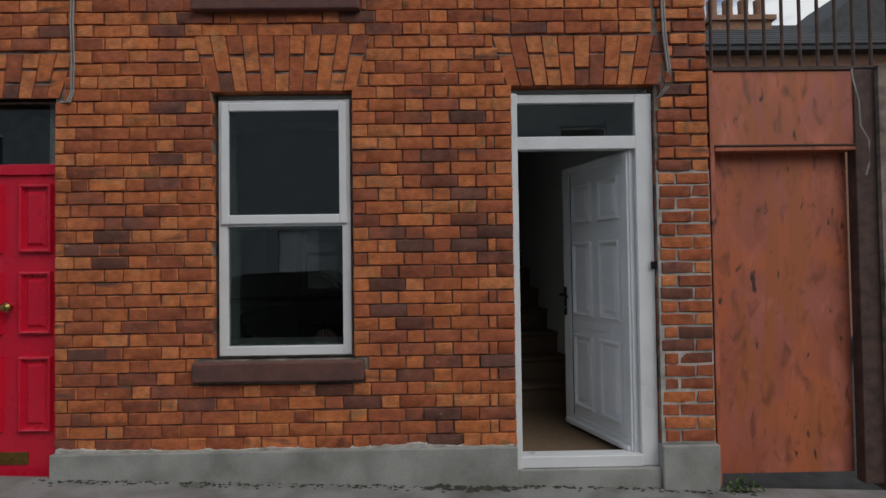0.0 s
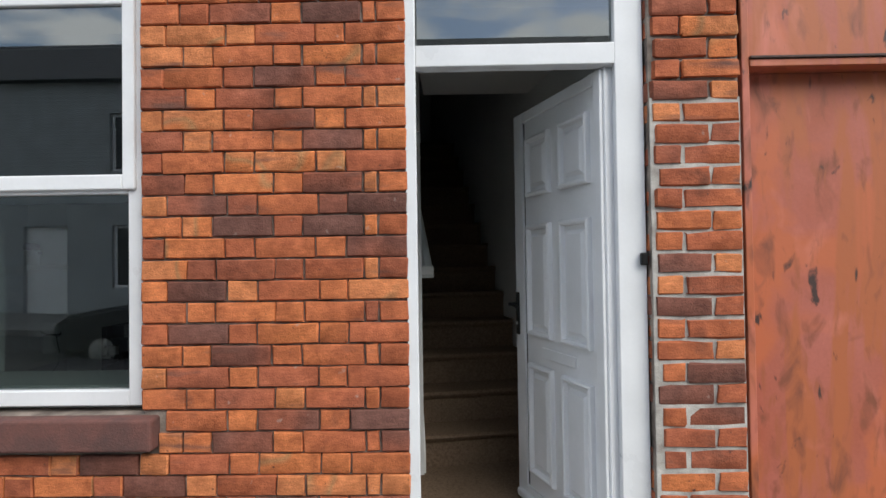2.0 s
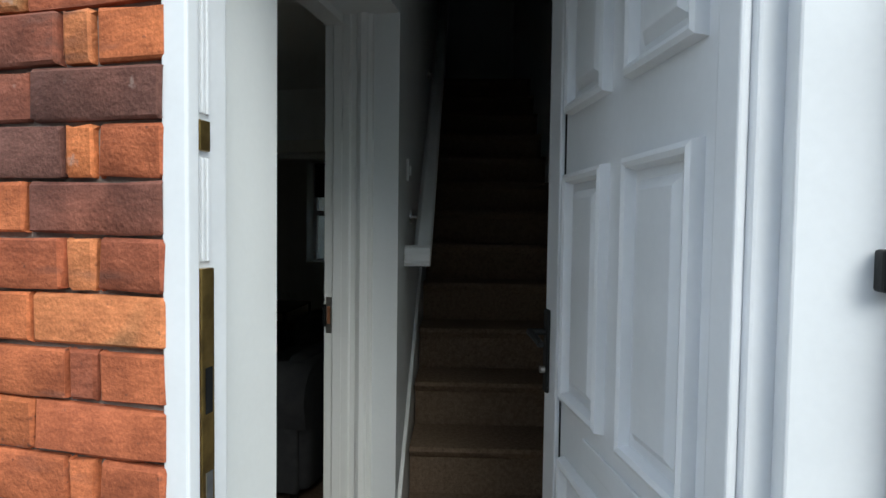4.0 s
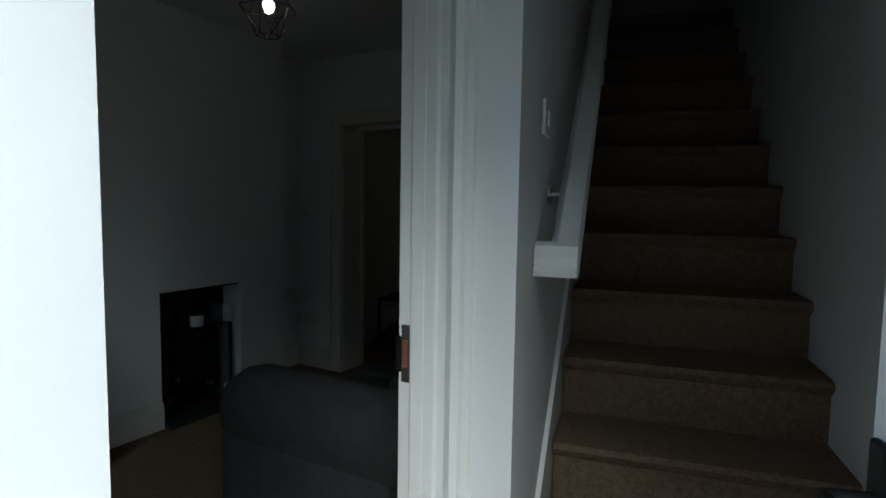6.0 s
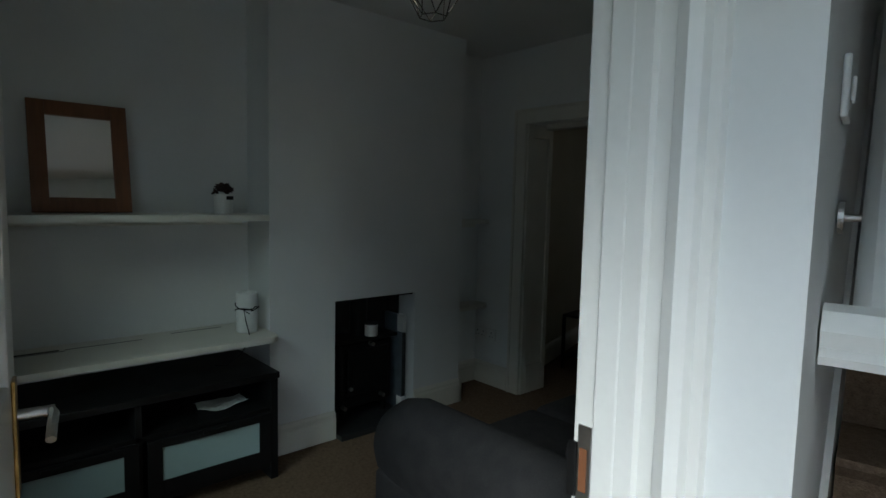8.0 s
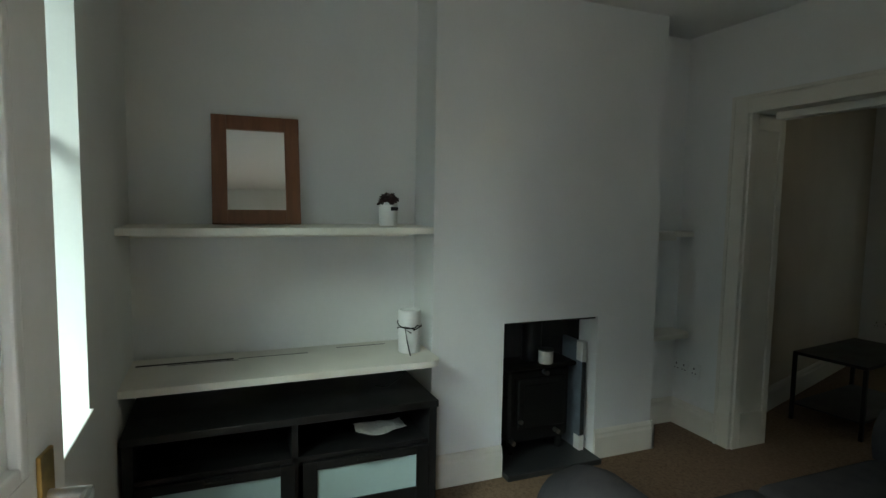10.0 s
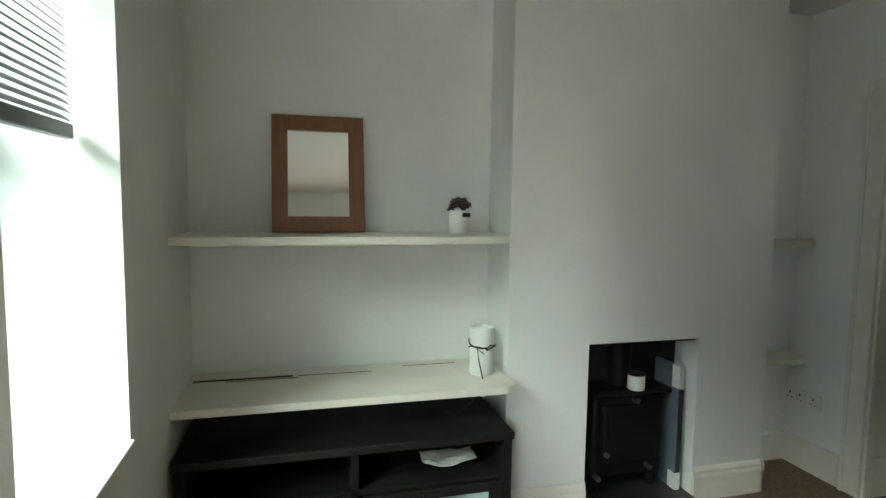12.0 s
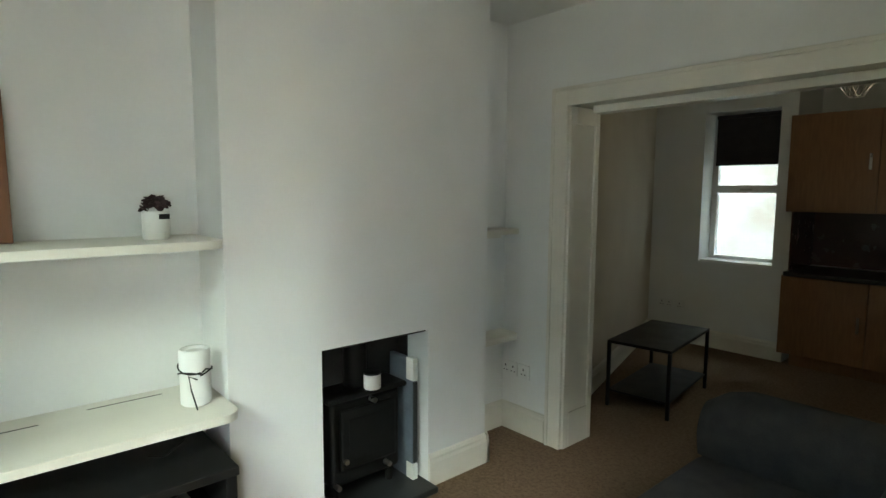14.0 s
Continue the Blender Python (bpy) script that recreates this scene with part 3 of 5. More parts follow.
fdoor = thing("front_door", "white six-panel uPVC front door standing open into the hall", "door", (0.832, 0.09, 0.215), math.degrees(math.atan2(0.85, -0.29)))
W, HH = 0.81, 1.985
part("leaf", boxes((0.0, W, 0.0, 0.055, 0, HH), bevel=0.005), UPVC_DOOR, fdoor)
part("edge_rail", boxes((0.012, 0.062, 0.055, 0.07, 0.01, HH - 0.01), bevel=0.004), UPVC_DOOR, fdoor)
part("edge_rail", boxes((W - 0.1, W - 0.006, 0.055, 0.07, 0.01, HH - 0.01), bevel=0.004), UPVC_DOOR, fdoor)
part("edge_rail", boxes((0.062, W - 0.1, 0.055, 0.07, HH - 0.06, HH - 0.01), bevel=0.004), UPVC_DOOR, fdoor)
part("edge_rail", boxes((0.062, W - 0.1, 0.055, 0.07, 0.01, 0.07), bevel=0.004), UPVC_DOOR, fdoor)
part("seal", boxes((0.064, 0.07, 0.055, 0.0585, 0.075, HH - 0.065), (W - 0.105, W - 0.101, 0.055, 0.0585, 0.075, HH - 0.065)), BLACK, fdoor, "black rubber seal")
part("weather_bar", boxes((0.03, W - 0.02, 0.055, 0.09, -0.005, 0.035), bevel=0.01), UPVC_DOOR, fdoor)


def raised_panel(x0, x1, z0, z1, y):
    b = bmesh.new()
    def ring(i0, y0, i1, y1):
        a = [(x0 + i0, z0 + i0), (x1 - i0, z0 + i0), (x1 - i0, z1 - i0), (x0 + i0, z1 - i0)]
        c = [(x0 + i1, z0 + i1), (x1 - i1, z0 + i1), (x1 - i1, z1 - i1), (x0 + i1, z1 - i1)]
        va = [b.verts.new((u, y0, v)) for u, v in a]
        vc = [b.verts.new((u, y1, v)) for u, v in c]
        for k in range(4):
            b.faces.new((va[k], va[(k + 1) % 4], vc[(k + 1) % 4], vc[k]))
        return vc
    ring(0.0, y, 0.004, y + 0.02)
    ring(0.004, y + 0.02, 0.013, y + 0.024)
    ring(0.013, y + 0.024, 0.022, y + 0.02)
    ring(0.022, y + 0.02, 0.028, y + 0.001)
    ring(0.028, y + 0.001, 0.046, y + 0.001)
    ring(0.046, y + 0.001, 0.064, y + 0.014)
    last = ring(0.064, y + 0.014, 0.066, y + 0.0145)
    b.faces.new(last)
    bmesh.ops.remove_doubles(b, verts=b.verts, dist=0.0004)
    return b


for x0, x1 in ((0.105, 0.345), (0.435, 0.675)):
    for z0, z1 in ((0.15, 0.7), (0.84, 1.395), (1.535, 1.835)):
        part("raised_panel", raised_panel(x0, x1, z0, z1, 0.0551), UPVC_DOOR, fdoor)
part("letter_plate", boxes((0.24, 0.54, 0.055, 0.062, 0.745, 0.795), bevel=0.003), UPVC_DOOR, fdoor)
for s, y0, y1 in ((1, 0.07, 0.08), (-1, -0.01, 0.0)):
    part("handle_plate", boxes((W - 0.052, W - 0.02, y0, y1, 0.83, 1.05), bevel=0.004), BLACK, fdoor, "black long back plate")
    b = bmesh.new()
    yh = y1 if s > 0 else y0
    cyl(b, (W - 0.036, yh, 0.99), (W - 0.036, yh + s * 0.045, 0.99), 0.009)
    tube(b, [(W - 0.036, yh + s * 0.042, 0.99), (W - 0.07, yh + s * 0.046, 0.992), (W - 0.11, yh + s * 0.044, 0.986), (W - 0.14, yh + s * 0.042, 0.978)], 0.009)
    part("lever", b, BLACK, fdoor, "black lever handle", smooth=True)
    b = bmesh.new()
    cyl(b, (W - 0.036, yh, 0.89), (W - 0.036, yh + s * 0.012, 0.89), 0.009)
    part("cylinder", b, CHROME, fdoor, "steel lock cylinder")

# ---------------------------------------------------------------- front window
win = tagged(thing("window_1", "white uPVC window with a large top light over a fixed pane", "window", (WX0 + 0.02, 0.05, 0.885)), kind="structure")
ww, wh = WX1 - WX0 - 0.04, 1.66
part("window_frame", boxes((0, 0.055, 0, 0.07, 0, wh), (ww - 0.055, ww, 0, 0.07, 0, wh), (0.055, ww - 0.055, 0, 0.07, 0, 0.06), (0.055, ww - 0.055, 0, 0.07, wh - 0.055, wh), (0.055, ww - 0.055, 0, 0.07, 0.835, 0.895), bevel=0.004), UPVC, win)
part("sash", boxes((0.02, 0.07, -0.018, 0.03, 0.85, wh - 0.02), (ww - 0.07, ww - 0.02, -0.018, 0.03, 0.85, wh - 0.02), (0.07, ww - 0.07, -0.018, 0.03, 0.85, 0.91), (0.07, ww - 0.07, -0.018, 0.03, wh - 0.075, wh - 0.02), bevel=0.006), UPVC, win, "white opening sash")
for z0, z1, y in ((0.91, wh - 0.075, 0.0), (0.06, 0.835, 0.03)):
    p = part("pane", boxes((0.055, ww - 0.055, y, y + 0.004, z0, z1)), GLASS, win)
structure("window_sill_inside", boxes((WX0 + 0.021, WX1 - 0.021, 0.125, YI + 0.012, 0.931, 0.952), bevel=0.004), GLOSS, "white painted inside window sill", "window sill")
b = boxes((-2.045, -0.968, -0.055, 0.06, 0.735, 0.858), bevel=0.012, seg=3)
structure("window_sill_outside", b, SANDSTONE, "dark red-brown painted stone window sill, chipped and stained", "window sill")
structure("window_sill_upper", boxes((-2.045, -0.968, -0.055, 0.06, 3.1, 3.22), bevel=0.012, seg=3), SANDSTONE, "dark red-brown painted stone sill of the upstairs window", "window sill")

SLAT = material("grey_blind_slat", (0.13, 0.13, 0.14), 0.5, vary=0.04, scale=4, bump=0.0)
blind = thing("venetian_blind", "dark grey slatted blind lowered over the upper window", "blind", (WX0 + 0.045, 0.315, 1.725))
part("head_rail", boxes((0, 0.8, -0.02, 0.02, 0.70, 0.735), bevel=0.003), PLASTIC, blind)
part("bottom_rail", boxes((0, 0.8, -0.014, 0.014, -0.014, 0.022), bevel=0.004), SLAT, blind)
slat_me = None
for k in range(34):
    if slat_me is None:
        b = bmesh.new()
        prism(b, [(-0.0095, 0.0086), (0.0, 0.001), (0.0095, -0.0086), (0.0095, -0.0096), (0.0, 0.0), (-0.0095, 0.0076)], 0.0, 0.8, "x")
        slat_me = mesh_of("slat", b, SLAT)
    s = new("slat", slat_me)
    s.parent = blind
    s.location = (0, 0, 0.036 + k * 0.0192)

# plinth
structure("plinth", boxes((-2.945, 0.0, -0.028, 0.13, -0.05, 0.295), bevel=0.008), CEMENT, "grey cement plinth along the foot of the wall", "plinth")
structure("plinth_pier", boxes((0.925, 1.29, -0.03, 0.13, -0.05, 0.285), bevel=0.008), CEMENT, "grey cement plinth under the brick pier", "plinth")
structure("door_step", boxes((0.0, 0.925, 0.0, 0.135, -0.05, 0.138), bevel=0.006), CEMENT, "rough grey step under the threshold", "step")

# neighbour's door
nd = thing("neighbour_door", "glossy crimson panelled front door with a brass knob", "door", (-3.86, 0.1, 0.1))
part("leaf", boxes((0.05, 0.88, 0.0, 0.05, 0.0, 1.98), bevel=0.004), PINKRED, nd)
part("door_casing", boxes((0.0, 0.05, -0.02, 0.1, 0, 2.05), (0.88, 0.93, -0.02, 0.1, 0, 2.05), (0.05, 0.88, -0.02, 0.1, 1.98, 2.05), bevel=0.004), PINKRED, nd)
for x0, x1 in ((0.14, 0.53), (0.64, 0.855)):
    for z0, z1 in ((0.31, 0.80), (0.94, 1.35), (1.47, 1.92)):
        b = raised_panel(x0, x1, z0, z1, 0.0)
        for v in b.verts:
            v.co.y = -v.co.y * 1.3
        bmesh.ops.reverse_faces(b, faces=b.faces[:])
        part("raised_panel", b, PINKRED, nd)
b = bmesh.new()
lathe(b, [(0.012, 0), (0.012, 0.03), (0.03, 0.045), (0.032, 0.06), (0.02, 0.075), (0.0, 0.078)])
bmesh.ops.rotate(b, verts=b.verts, cent=(0, 0, 0), matrix=Matrix.Rotation(radians(90), 3, "X"))
bmesh.ops.translate(b, verts=b.verts, vec=(0.59, -0.005, 1.12))
part("knob", b, BRASS, nd, "aged brass knob", smooth=True)
part("kick_plate", boxes((0.46, 0.70, -0.006, 0.0, 0.1, 0.18)), BRASS, nd, "brass letter plate")
p = part("fanlight", boxes((0.0, 0.93, 0.03, 0.036, 2.05, 2.46)), GLASS, nd, "dark glass over the door")
# dark sheet close behind the glass, its colour standing in for an unlit hall
structure("neighbour_hall_shade", boxes((-3.9, -2.9, 0.6, 0.7, 0.0, 2.7)), BLIND_AND_SHADE, "dark sheet standing in for the hall's shade behind the neighbour's fanlight", "wall")
structure("neighbour_step", boxes((-3.86, -2.94, 0.0, 0.3, -0.05, 0.1)), CEMENT, "grey step at the neighbour's door", "step")

# ---------------------------------------------------------------- steel gate
gate = thing("steel_gate", "tall red-oxide painted sheet steel gate with rust marks", "gate", (1.30, 0.03, 0.0))
part("post", boxes((0.0, 0.03, 0.0, 0.11, 0, 2.72), bevel=0.004), RUST, gate)
part("post", boxes((0.96, 1.1, 0.0, 0.08, 0, 2.72), bevel=0.006), RUST_DARK, gate, "dark rusted post")
part("door_sheet", boxes((0.035, 0.955, 0.085, 0.1, 0.05, 2.17), bevel=0.003), RUST, gate)
part("cross_bar", boxes((0.03, 0.96, -0.004, 0.1, 2.172, 2.2), bevel=0.003), RUST, gate)
part("cross_strip", boxes((0.03, 0.96, -0.012, 0.012, 2.202, 2.212), bevel=0.002), RUST_DARK, gate)
part("top_sheet", boxes((0.0, 1.1, 0.012, 0.03, 2.205, 2.70), bevel=0.003), RUST, gate)
spk = boxes((0.0, 1.9, 0.0, 0.03, 2.705, 2.73), (0.0, 1.9, 0.0, 0.03, 3.2, 3.225))
part("rail", spk, RUST_DARK, gate)
for k in range(16):
    b = bmesh.new()
    cyl(b, (0.03 + 0.118 * k, 0.015, 2.72), (0.03 + 0.118 * k, 0.015, 3.33), 0.011, n=8)
    cyl(b, (0.03 + 0.118 * k, 0.015, 3.33), (0.03 + 0.118 * k, 0.015, 3.4), 0.014, 0.001, n=8)
    part("spike", b, RUST_DARK, gate)
structure("yard_wall", boxes((2.4, 5.5, 0.0, 0.25, -0.05, 2.72)), MORTAR, "old wall beside the gate", "wall")

# ---------------------------------------------------------------- living room: shelves and cabinet
def rounded_shelf(depth, y0, y1, r=0.06, thick=0.028):
    out = [(0, y0), (depth, y0)]
    for k in range(7):
        a = math.pi / 2 * k / 6
        out.append((depth - r + r * math.cos(a), y1 - r + r * math.sin(a)))
    out.append((0, y1))
    b = bmesh.new()
    prism(b, out, -thick, 0.0, "z")
    return b


def shelf(name, x, z, depth, y0, y1, label):
    s = thing(name, label, "shelf", (x, y0, z))
    part("board", rounded_shelf(depth, 0, y1 - y0), CREAM, s)
    part("batten", boxes((0, 0.018, 0, y1 - y0 - 0.02, -0.06, -0.029)), CREAM, s)
    return s


shelf("alcove_shelf", XP, 1.44, 0.365, YI, 1.672, "cream painted alcove shelf with a rounded end")
shelf("alcove_shelf", XP, 0.852, 0.42, YI, 1.685, "deep cream painted alcove shelf above the television bench")
lower = [o for o in scene.objects if o.name.startswith("alcove_shelf")][-1]
for x0, x1, y0, y1 in ((0.095, 0.114, 0.02, 0.40), (0.126, 0.131, 0.14, 0.42), (0.104, 0.108, 0.42, 0.72), (0.058, 0.062, 0.86, 1.1)):
    part("board_gap", boxes((x0, x1, y0, y1, -0.004, 0.0012)), SOOT, lower, "dark open gap between boards")
shelf("corner_shelf", XP, 1.40, 0.17, 3.022, YB - 0.03, "small cream shelf in the narrow alcove")
shelf("corner_shelf", XP, 0.79, 0.17, 3.022, YB - 0.03, "small cream lower shelf in the narrow alcove")

bench = thing("television_bench", "black-brown television bench with open bays and frosted glass drawers", "television bench", (XP + 0.005, 0.432, FL))
BD, BL, BH = 0.495, 1.205, 0.523
part("top", boxes((0, BD, 0, BL, BH - 0.03, BH), bevel=0.003), BLACKBROWN, bench)
part("side_panel", boxes((0.0, BD - 0.01, 0.005, 0.04, 0, BH - 0.03), bevel=0.002), BLACKBROWN, bench)
part("side_panel", boxes((0.0, BD - 0.01, BL - 0.04, BL - 0.005, 0, BH - 0.03), bevel=0.002), BLACKBROWN, bench)
part("divider", boxes((0.0, BD - 0.02, BL / 2 - 0.012, BL / 2 + 0.012, 0.08, BH - 0.03)), BLACKBROWN, bench)
part("shelf", boxes((0.0, BD - 0.02, 0.04, BL - 0.04, 0.335, 0.353)), BLACKBROWN, bench)
part("base", boxes((0.0, BD - 0.02, 0.04, BL - 0.04, 0.06, 0.09)), BLACKBROWN, bench)
part("back", boxes((0.0, 0.008, 0.04, BL - 0.04, 0.06, BH - 0.03)), BLACKBROWN, bench)
for y0, y1 in ((0.042, BL / 2 - 0.002), (BL / 2 + 0.03, BL - 0.042)):
    z0, z1 = 0.09, 0.33
    d = part("drawer", boxes((BD - 0.025, BD - 0.005, y0, y0 + 0.055, z0, z1), (BD - 0.025, BD - 0.005, y1 - 0.055, y1, z0, z1), (BD - 0.025, BD - 0.005, y0 + 0.055, y1 - 0.055, z0, z0 + 0.06), (BD - 0.025, BD - 0.005, y0 + 0.055, y1 - 0.055, z1 - 0.035, z1), bevel=0.001), BLACKBROWN, bench)
    part("glass_front", boxes((BD - 0.018, BD - 0.012, y0 + 0.055, y1 - 0.055, z0 + 0.06, z1 - 0.035)), FROSTED, d, "pale frosted glass panel")
    part("handle", boxes((BD - 0.005, BD + 0.016, (y0 + y1) / 2 - 0.05, (y0 + y1) / 2 + 0.05, z1 - 0.02, z1 - 0.003), bevel=0.003), BLACK, d, "dark pull with a bright end")
paper = thing("leaflet", "crumpled white paper leaflet lying in the bench", "paper", (-2.44, 1.42, FL + 0.356))
b = bmesh.new()
bmesh.ops.create_grid(b, x_segments=8, y_segments=10, size=0.5)
for v in b.verts:
    v.co = (v.co.x * 0.11, v.co.y * 0.22, 0.012 + 0.018 * noise.noise(Vector((v.co.x * 3, v.co.y * 4, 0.3))) + 0.02 * abs(v.co.y))
bmesh.ops.solidify(b, geom=b.faces[:], thickness=0.002)
part("sheet", b, CERAMIC, paper)

# mirror leaning on the upper shelf
mir = thing("framed_mirror", "rectangular mirror in a broad stained wood frame, leaning on the wall", "mirror", (-2.665, 0.744, 1.442))
mir.matrix_world = pose(-2.665, 0.744, 1.442, 0, -10.5, 0)
mw, mh, fw = 0.367, 0.478, 0.062
part("frame_side", boxes((0, 0.022, 0, fw, 0, mh), bevel=0.002), OAKFRAME, mir)
part("frame_side", boxes((0, 0.022, mw - fw, mw, 0, mh), bevel=0.002), OAKFRAME, mir)
part("frame_rail", boxes((0, 0.022, fw, mw - fw, 0, fw), bevel=0.002), OAKFRAME, mir)
part("frame_rail", boxes((0, 0.022, fw, mw - fw, mh - fw, mh), bevel=0.002), OAKFRAME, mir)
part("mirror_glass", boxes((0.004, 0.012, fw - 0.004, mw - fw + 0.004, fw - 0.004, mh - fw + 0.004)), MIRROR, mir, "silvered mirror glass")

# vase with dark dried flower
vase = thing("flower_pot", "small white ceramic pot with a dark dried flower", "flower pot", (-2.602, 1.5, 1.44))
b = bmesh.new()
lathe(b, [(0.038, 0), (0.043, 0.006), (0.043, 0.092), (0.04, 0.097), (0.036, 0.094), (0.036, 0.06), (0.0, 0.06)])
part("pot", b, CERAMIC, vase, smooth=True)
part("tag", boxes((0.0395, 0.0445, 0.0, 0.034, 0.07, 0.088)), BLACK, vase, "tiny dark printed mark")
PETAL = material("dried_petal", (0.035, 0.012, 0.012), 0.8, vary=0.3, scale=30, bump=0.3)
b = bmesh.new()
for k in range(46):
    a, q = random.uniform(0, 6.28), random.uniform(0.2, 1)
    c = Vector((math.cos(a) * 0.036 * q, math.sin(a) * 0.042 * q, 0.11 + 0.032 * (1 - q * q) + random.uniform(-0.008, 0.01)))
    m = Matrix.Translation(c) @ Euler((random.uniform(-0.9, 0.9), random.uniform(-0.9, 0.9), a)).to_matrix().to_4x4() @ Matrix.Diagonal((0.02, 0.015, 0.004, 1))
    bmesh.ops.create_icosphere(b, subdivisions=1, radius=1, matrix=m)
part("flower", b, PETAL, vase, "dark red-brown dried petals")

# cylinder speaker with cable on the lower shelf
spk = thing("wireless_extender", "white cylindrical unit wrapped in its own black cable", "speaker", (-2.54, 1.59, 0.852))
b = bmesh.new()
lathe(b, [(0.046, 0), (0.051, 0.004), (0.053, 0.192), (0.049, 0.2), (0.043, 0.198), (0.041, 0.188), (0.0, 0.188)])
part("body", b, PLASTIC, spk, smooth=True)
b = bmesh.new()
tube(b, [(0.056 * math.cos(a * 0.35), 0.056 * math.sin(a * 0.35), 0.112 + 0.014 * math.sin(a * 0.5) + 0.022 * (a > 18)) for a in range(0, 37)], 0.0028)
tube(b, [(0.053, -0.01, 0.1), (0.062, -0.04, 0.12), (0.07, -0.035, 0.07), (0.074, -0.02, 0.005), (0.085, -0.02, -0.02), (0.086, -0.07, -0.09), (0.07, -0.13, -0.135), (0.03, -0.17, -0.137)], 0.0028)
part("cable", b, BLACK, spk, "thin black cable", smooth=True)

# skirting
SK = [(0, 0), (0.018, 0), (0.018, 0.115), (0.013, 0.13), (0.013, 0.142), (0.006, 0.155), (0, 0.16)]
def skirting(x0, y0, x1, y1):
    """Skirting whose back runs from one point to the other, room to the left of the way."""
    d = Vector((x1 - x0, y1 - y0, 0)).normalized()
    nrm = Vector((-d.y, d.x, 0))
    b = bmesh.new()
    rows = [[b.verts.new(Vector((x, y, FL)) + nrm * u + Vector((0, 0, v))) for u, v in SK] for x, y in ((x0, y0), (x1, y1))]
    k = len(SK)
    for i in range(k):
        b.faces.new((rows[0][i], rows[0][(i + 1) % k], rows[1][(i + 1) % k], rows[1][i]))
    b.faces.new(rows[0][::-1])
    b.faces.new(rows[1])
    return structure("baseboard", b, CREAM, "cream painted moulded skirting board", "skirting")


skirting(XC, FY0, XC, 1.672)
skirting(XC, 3.038, XC, FY1)
skirting(XP + 0.018, 3.02, XC + 0.018, 3.02)
skirting(XP, YB, XP, 3.02)
skirting(OX0 - 0.1, YB, XP, YB)
skirting(SX0, SY1 + 0.05, SX0 - SKEW_ROOM * (YB - SY1), YB)
skirting(-3.33, 6.2, -2.53, YK)
skirting(-2.1, 6.2, -3.33, 6.2)

# cased opening
case = tagged(thing("cased_opening", "cream painted casing round the wide opening, with a panelled side", "door casing", (OX0, YB, FL)), kind="structure")
oh, ow = OZ - FL, OX1 - OX0
part("architrave", boxes((-0.085, 0.012, -0.022, 0.0, 0, oh + 0.085), (-0.085, -0.065, -0.03, -0.022, 0, oh + 0.085), bevel=0.003), CREAM, case)
part("architrave", boxes((ow - 0.012, ow + 0.085, -0.022, 0.0, 0, oh + 0.085), bevel=0.003), CREAM, case)
part("head_architrave", boxes((0.012, ow - 0.012, -0.022, 0.0, oh - 0.012, oh + 0.085), (-0.065, ow + 0.085, -0.03, -0.022, oh + 0.065, oh + 0.085), bevel=0.003), CREAM, case)
part("side_panel", boxes((0.0, 0.012, 0.0, YK - YB, 0, oh)), CREAM, case)
part("panel_frame", boxes((0.012, 0.024, 0.0, 0.05, 0, oh), (0.012, 0.024, YK - YB - 0.04, YK - YB, 0, oh), (0.012, 0.024, 0.05, YK - YB - 0.04, 0, 0.2), (0.012, 0.024, 0.05, YK - YB - 0.04, oh - 0.1, oh), bevel=0.003), CREAM, case)
part("side_panel", boxes((ow - 0.012, ow, 0.0, YK - YB, 0, oh)), CREAM, case)
part("head_panel", boxes((0.012, ow - 0.012, 0.0, YK - YB, oh - 0.012, oh)), CREAM, case)
part("track", boxes((0.1, ow - 0.05, 0.08, 0.16, oh - 0.05, oh - 0.012), bevel=0.004), CREAM, case, "cream door stop under the head")

# sockets
def socket(x, z, w, n, y=YB):
    s = thing("wall_socket", "white plastic wall socket" if n == 1 else "white plastic double wall socket", "socket", (x, y, z))
    part("plate", boxes((0, w, -0.01, 0, 0, 0.086), bevel=0.003), PLASTIC, s)
    for k in range(n):
        c = w * (k + 0.5) / n
        part("pin_hole", boxes((c - 0.004, c + 0.004, -0.0112, -0.0098, 0.05, 0.062)), BLACK, s)
        part("pin_hole", boxes((c - 0.016, c - 0.008, -0.0112, -0.0098, 0.025, 0.03)), BLACK, s)
        part("pin_hole", boxes((c + 0.008, c + 0.016, -0.0112, -0.0098, 0.025, 0.03)), BLACK, s)


socket(-2.766, 0.512, 0.118, 2)
socket(-2.64, 0.512, 0.086, 1)
socket(-3.22, 0.49, 0.146, 2, 6.2)
socket(-3.05, 0.49, 0.086, 1, 6.2)

# ---------------------------------------------------------------- fireplace
hearth = thing("hearth_slab", "black slate hearth slab lying in the fireplace", "hearth", (-2.5, 2.352, FL))
part("slab", boxes((-0.26, 0.08, -0.281, 0.281, 0.0, 0.03), bevel=0.006), SLATE, hearth)
stove = thing("stove", "black cast iron stove set back in the fireplace", "stove", (-2.66, 2.35, FL + 0.03))
part("body", boxes((-0.28, 0.06, -0.19, 0.19, 0.07, 0.47), bevel=0.025, seg=3), BLACK, stove, smooth=True)
part("top_plate", boxes((-0.3, 0.085, -0.215, 0.215, 0.47, 0.495), bevel=0.01), BLACK, stove)
dr = part("door", boxes((0.06, 0.085, -0.15, 0.15, 0.15, 0.43), bevel=0.012), BLACK, stove)
part("door_glass", boxes((0.085, 0.088, -0.11, 0.11, 0.2, 0.39), bevel=0.001), BLACK, dr, "dark glass")
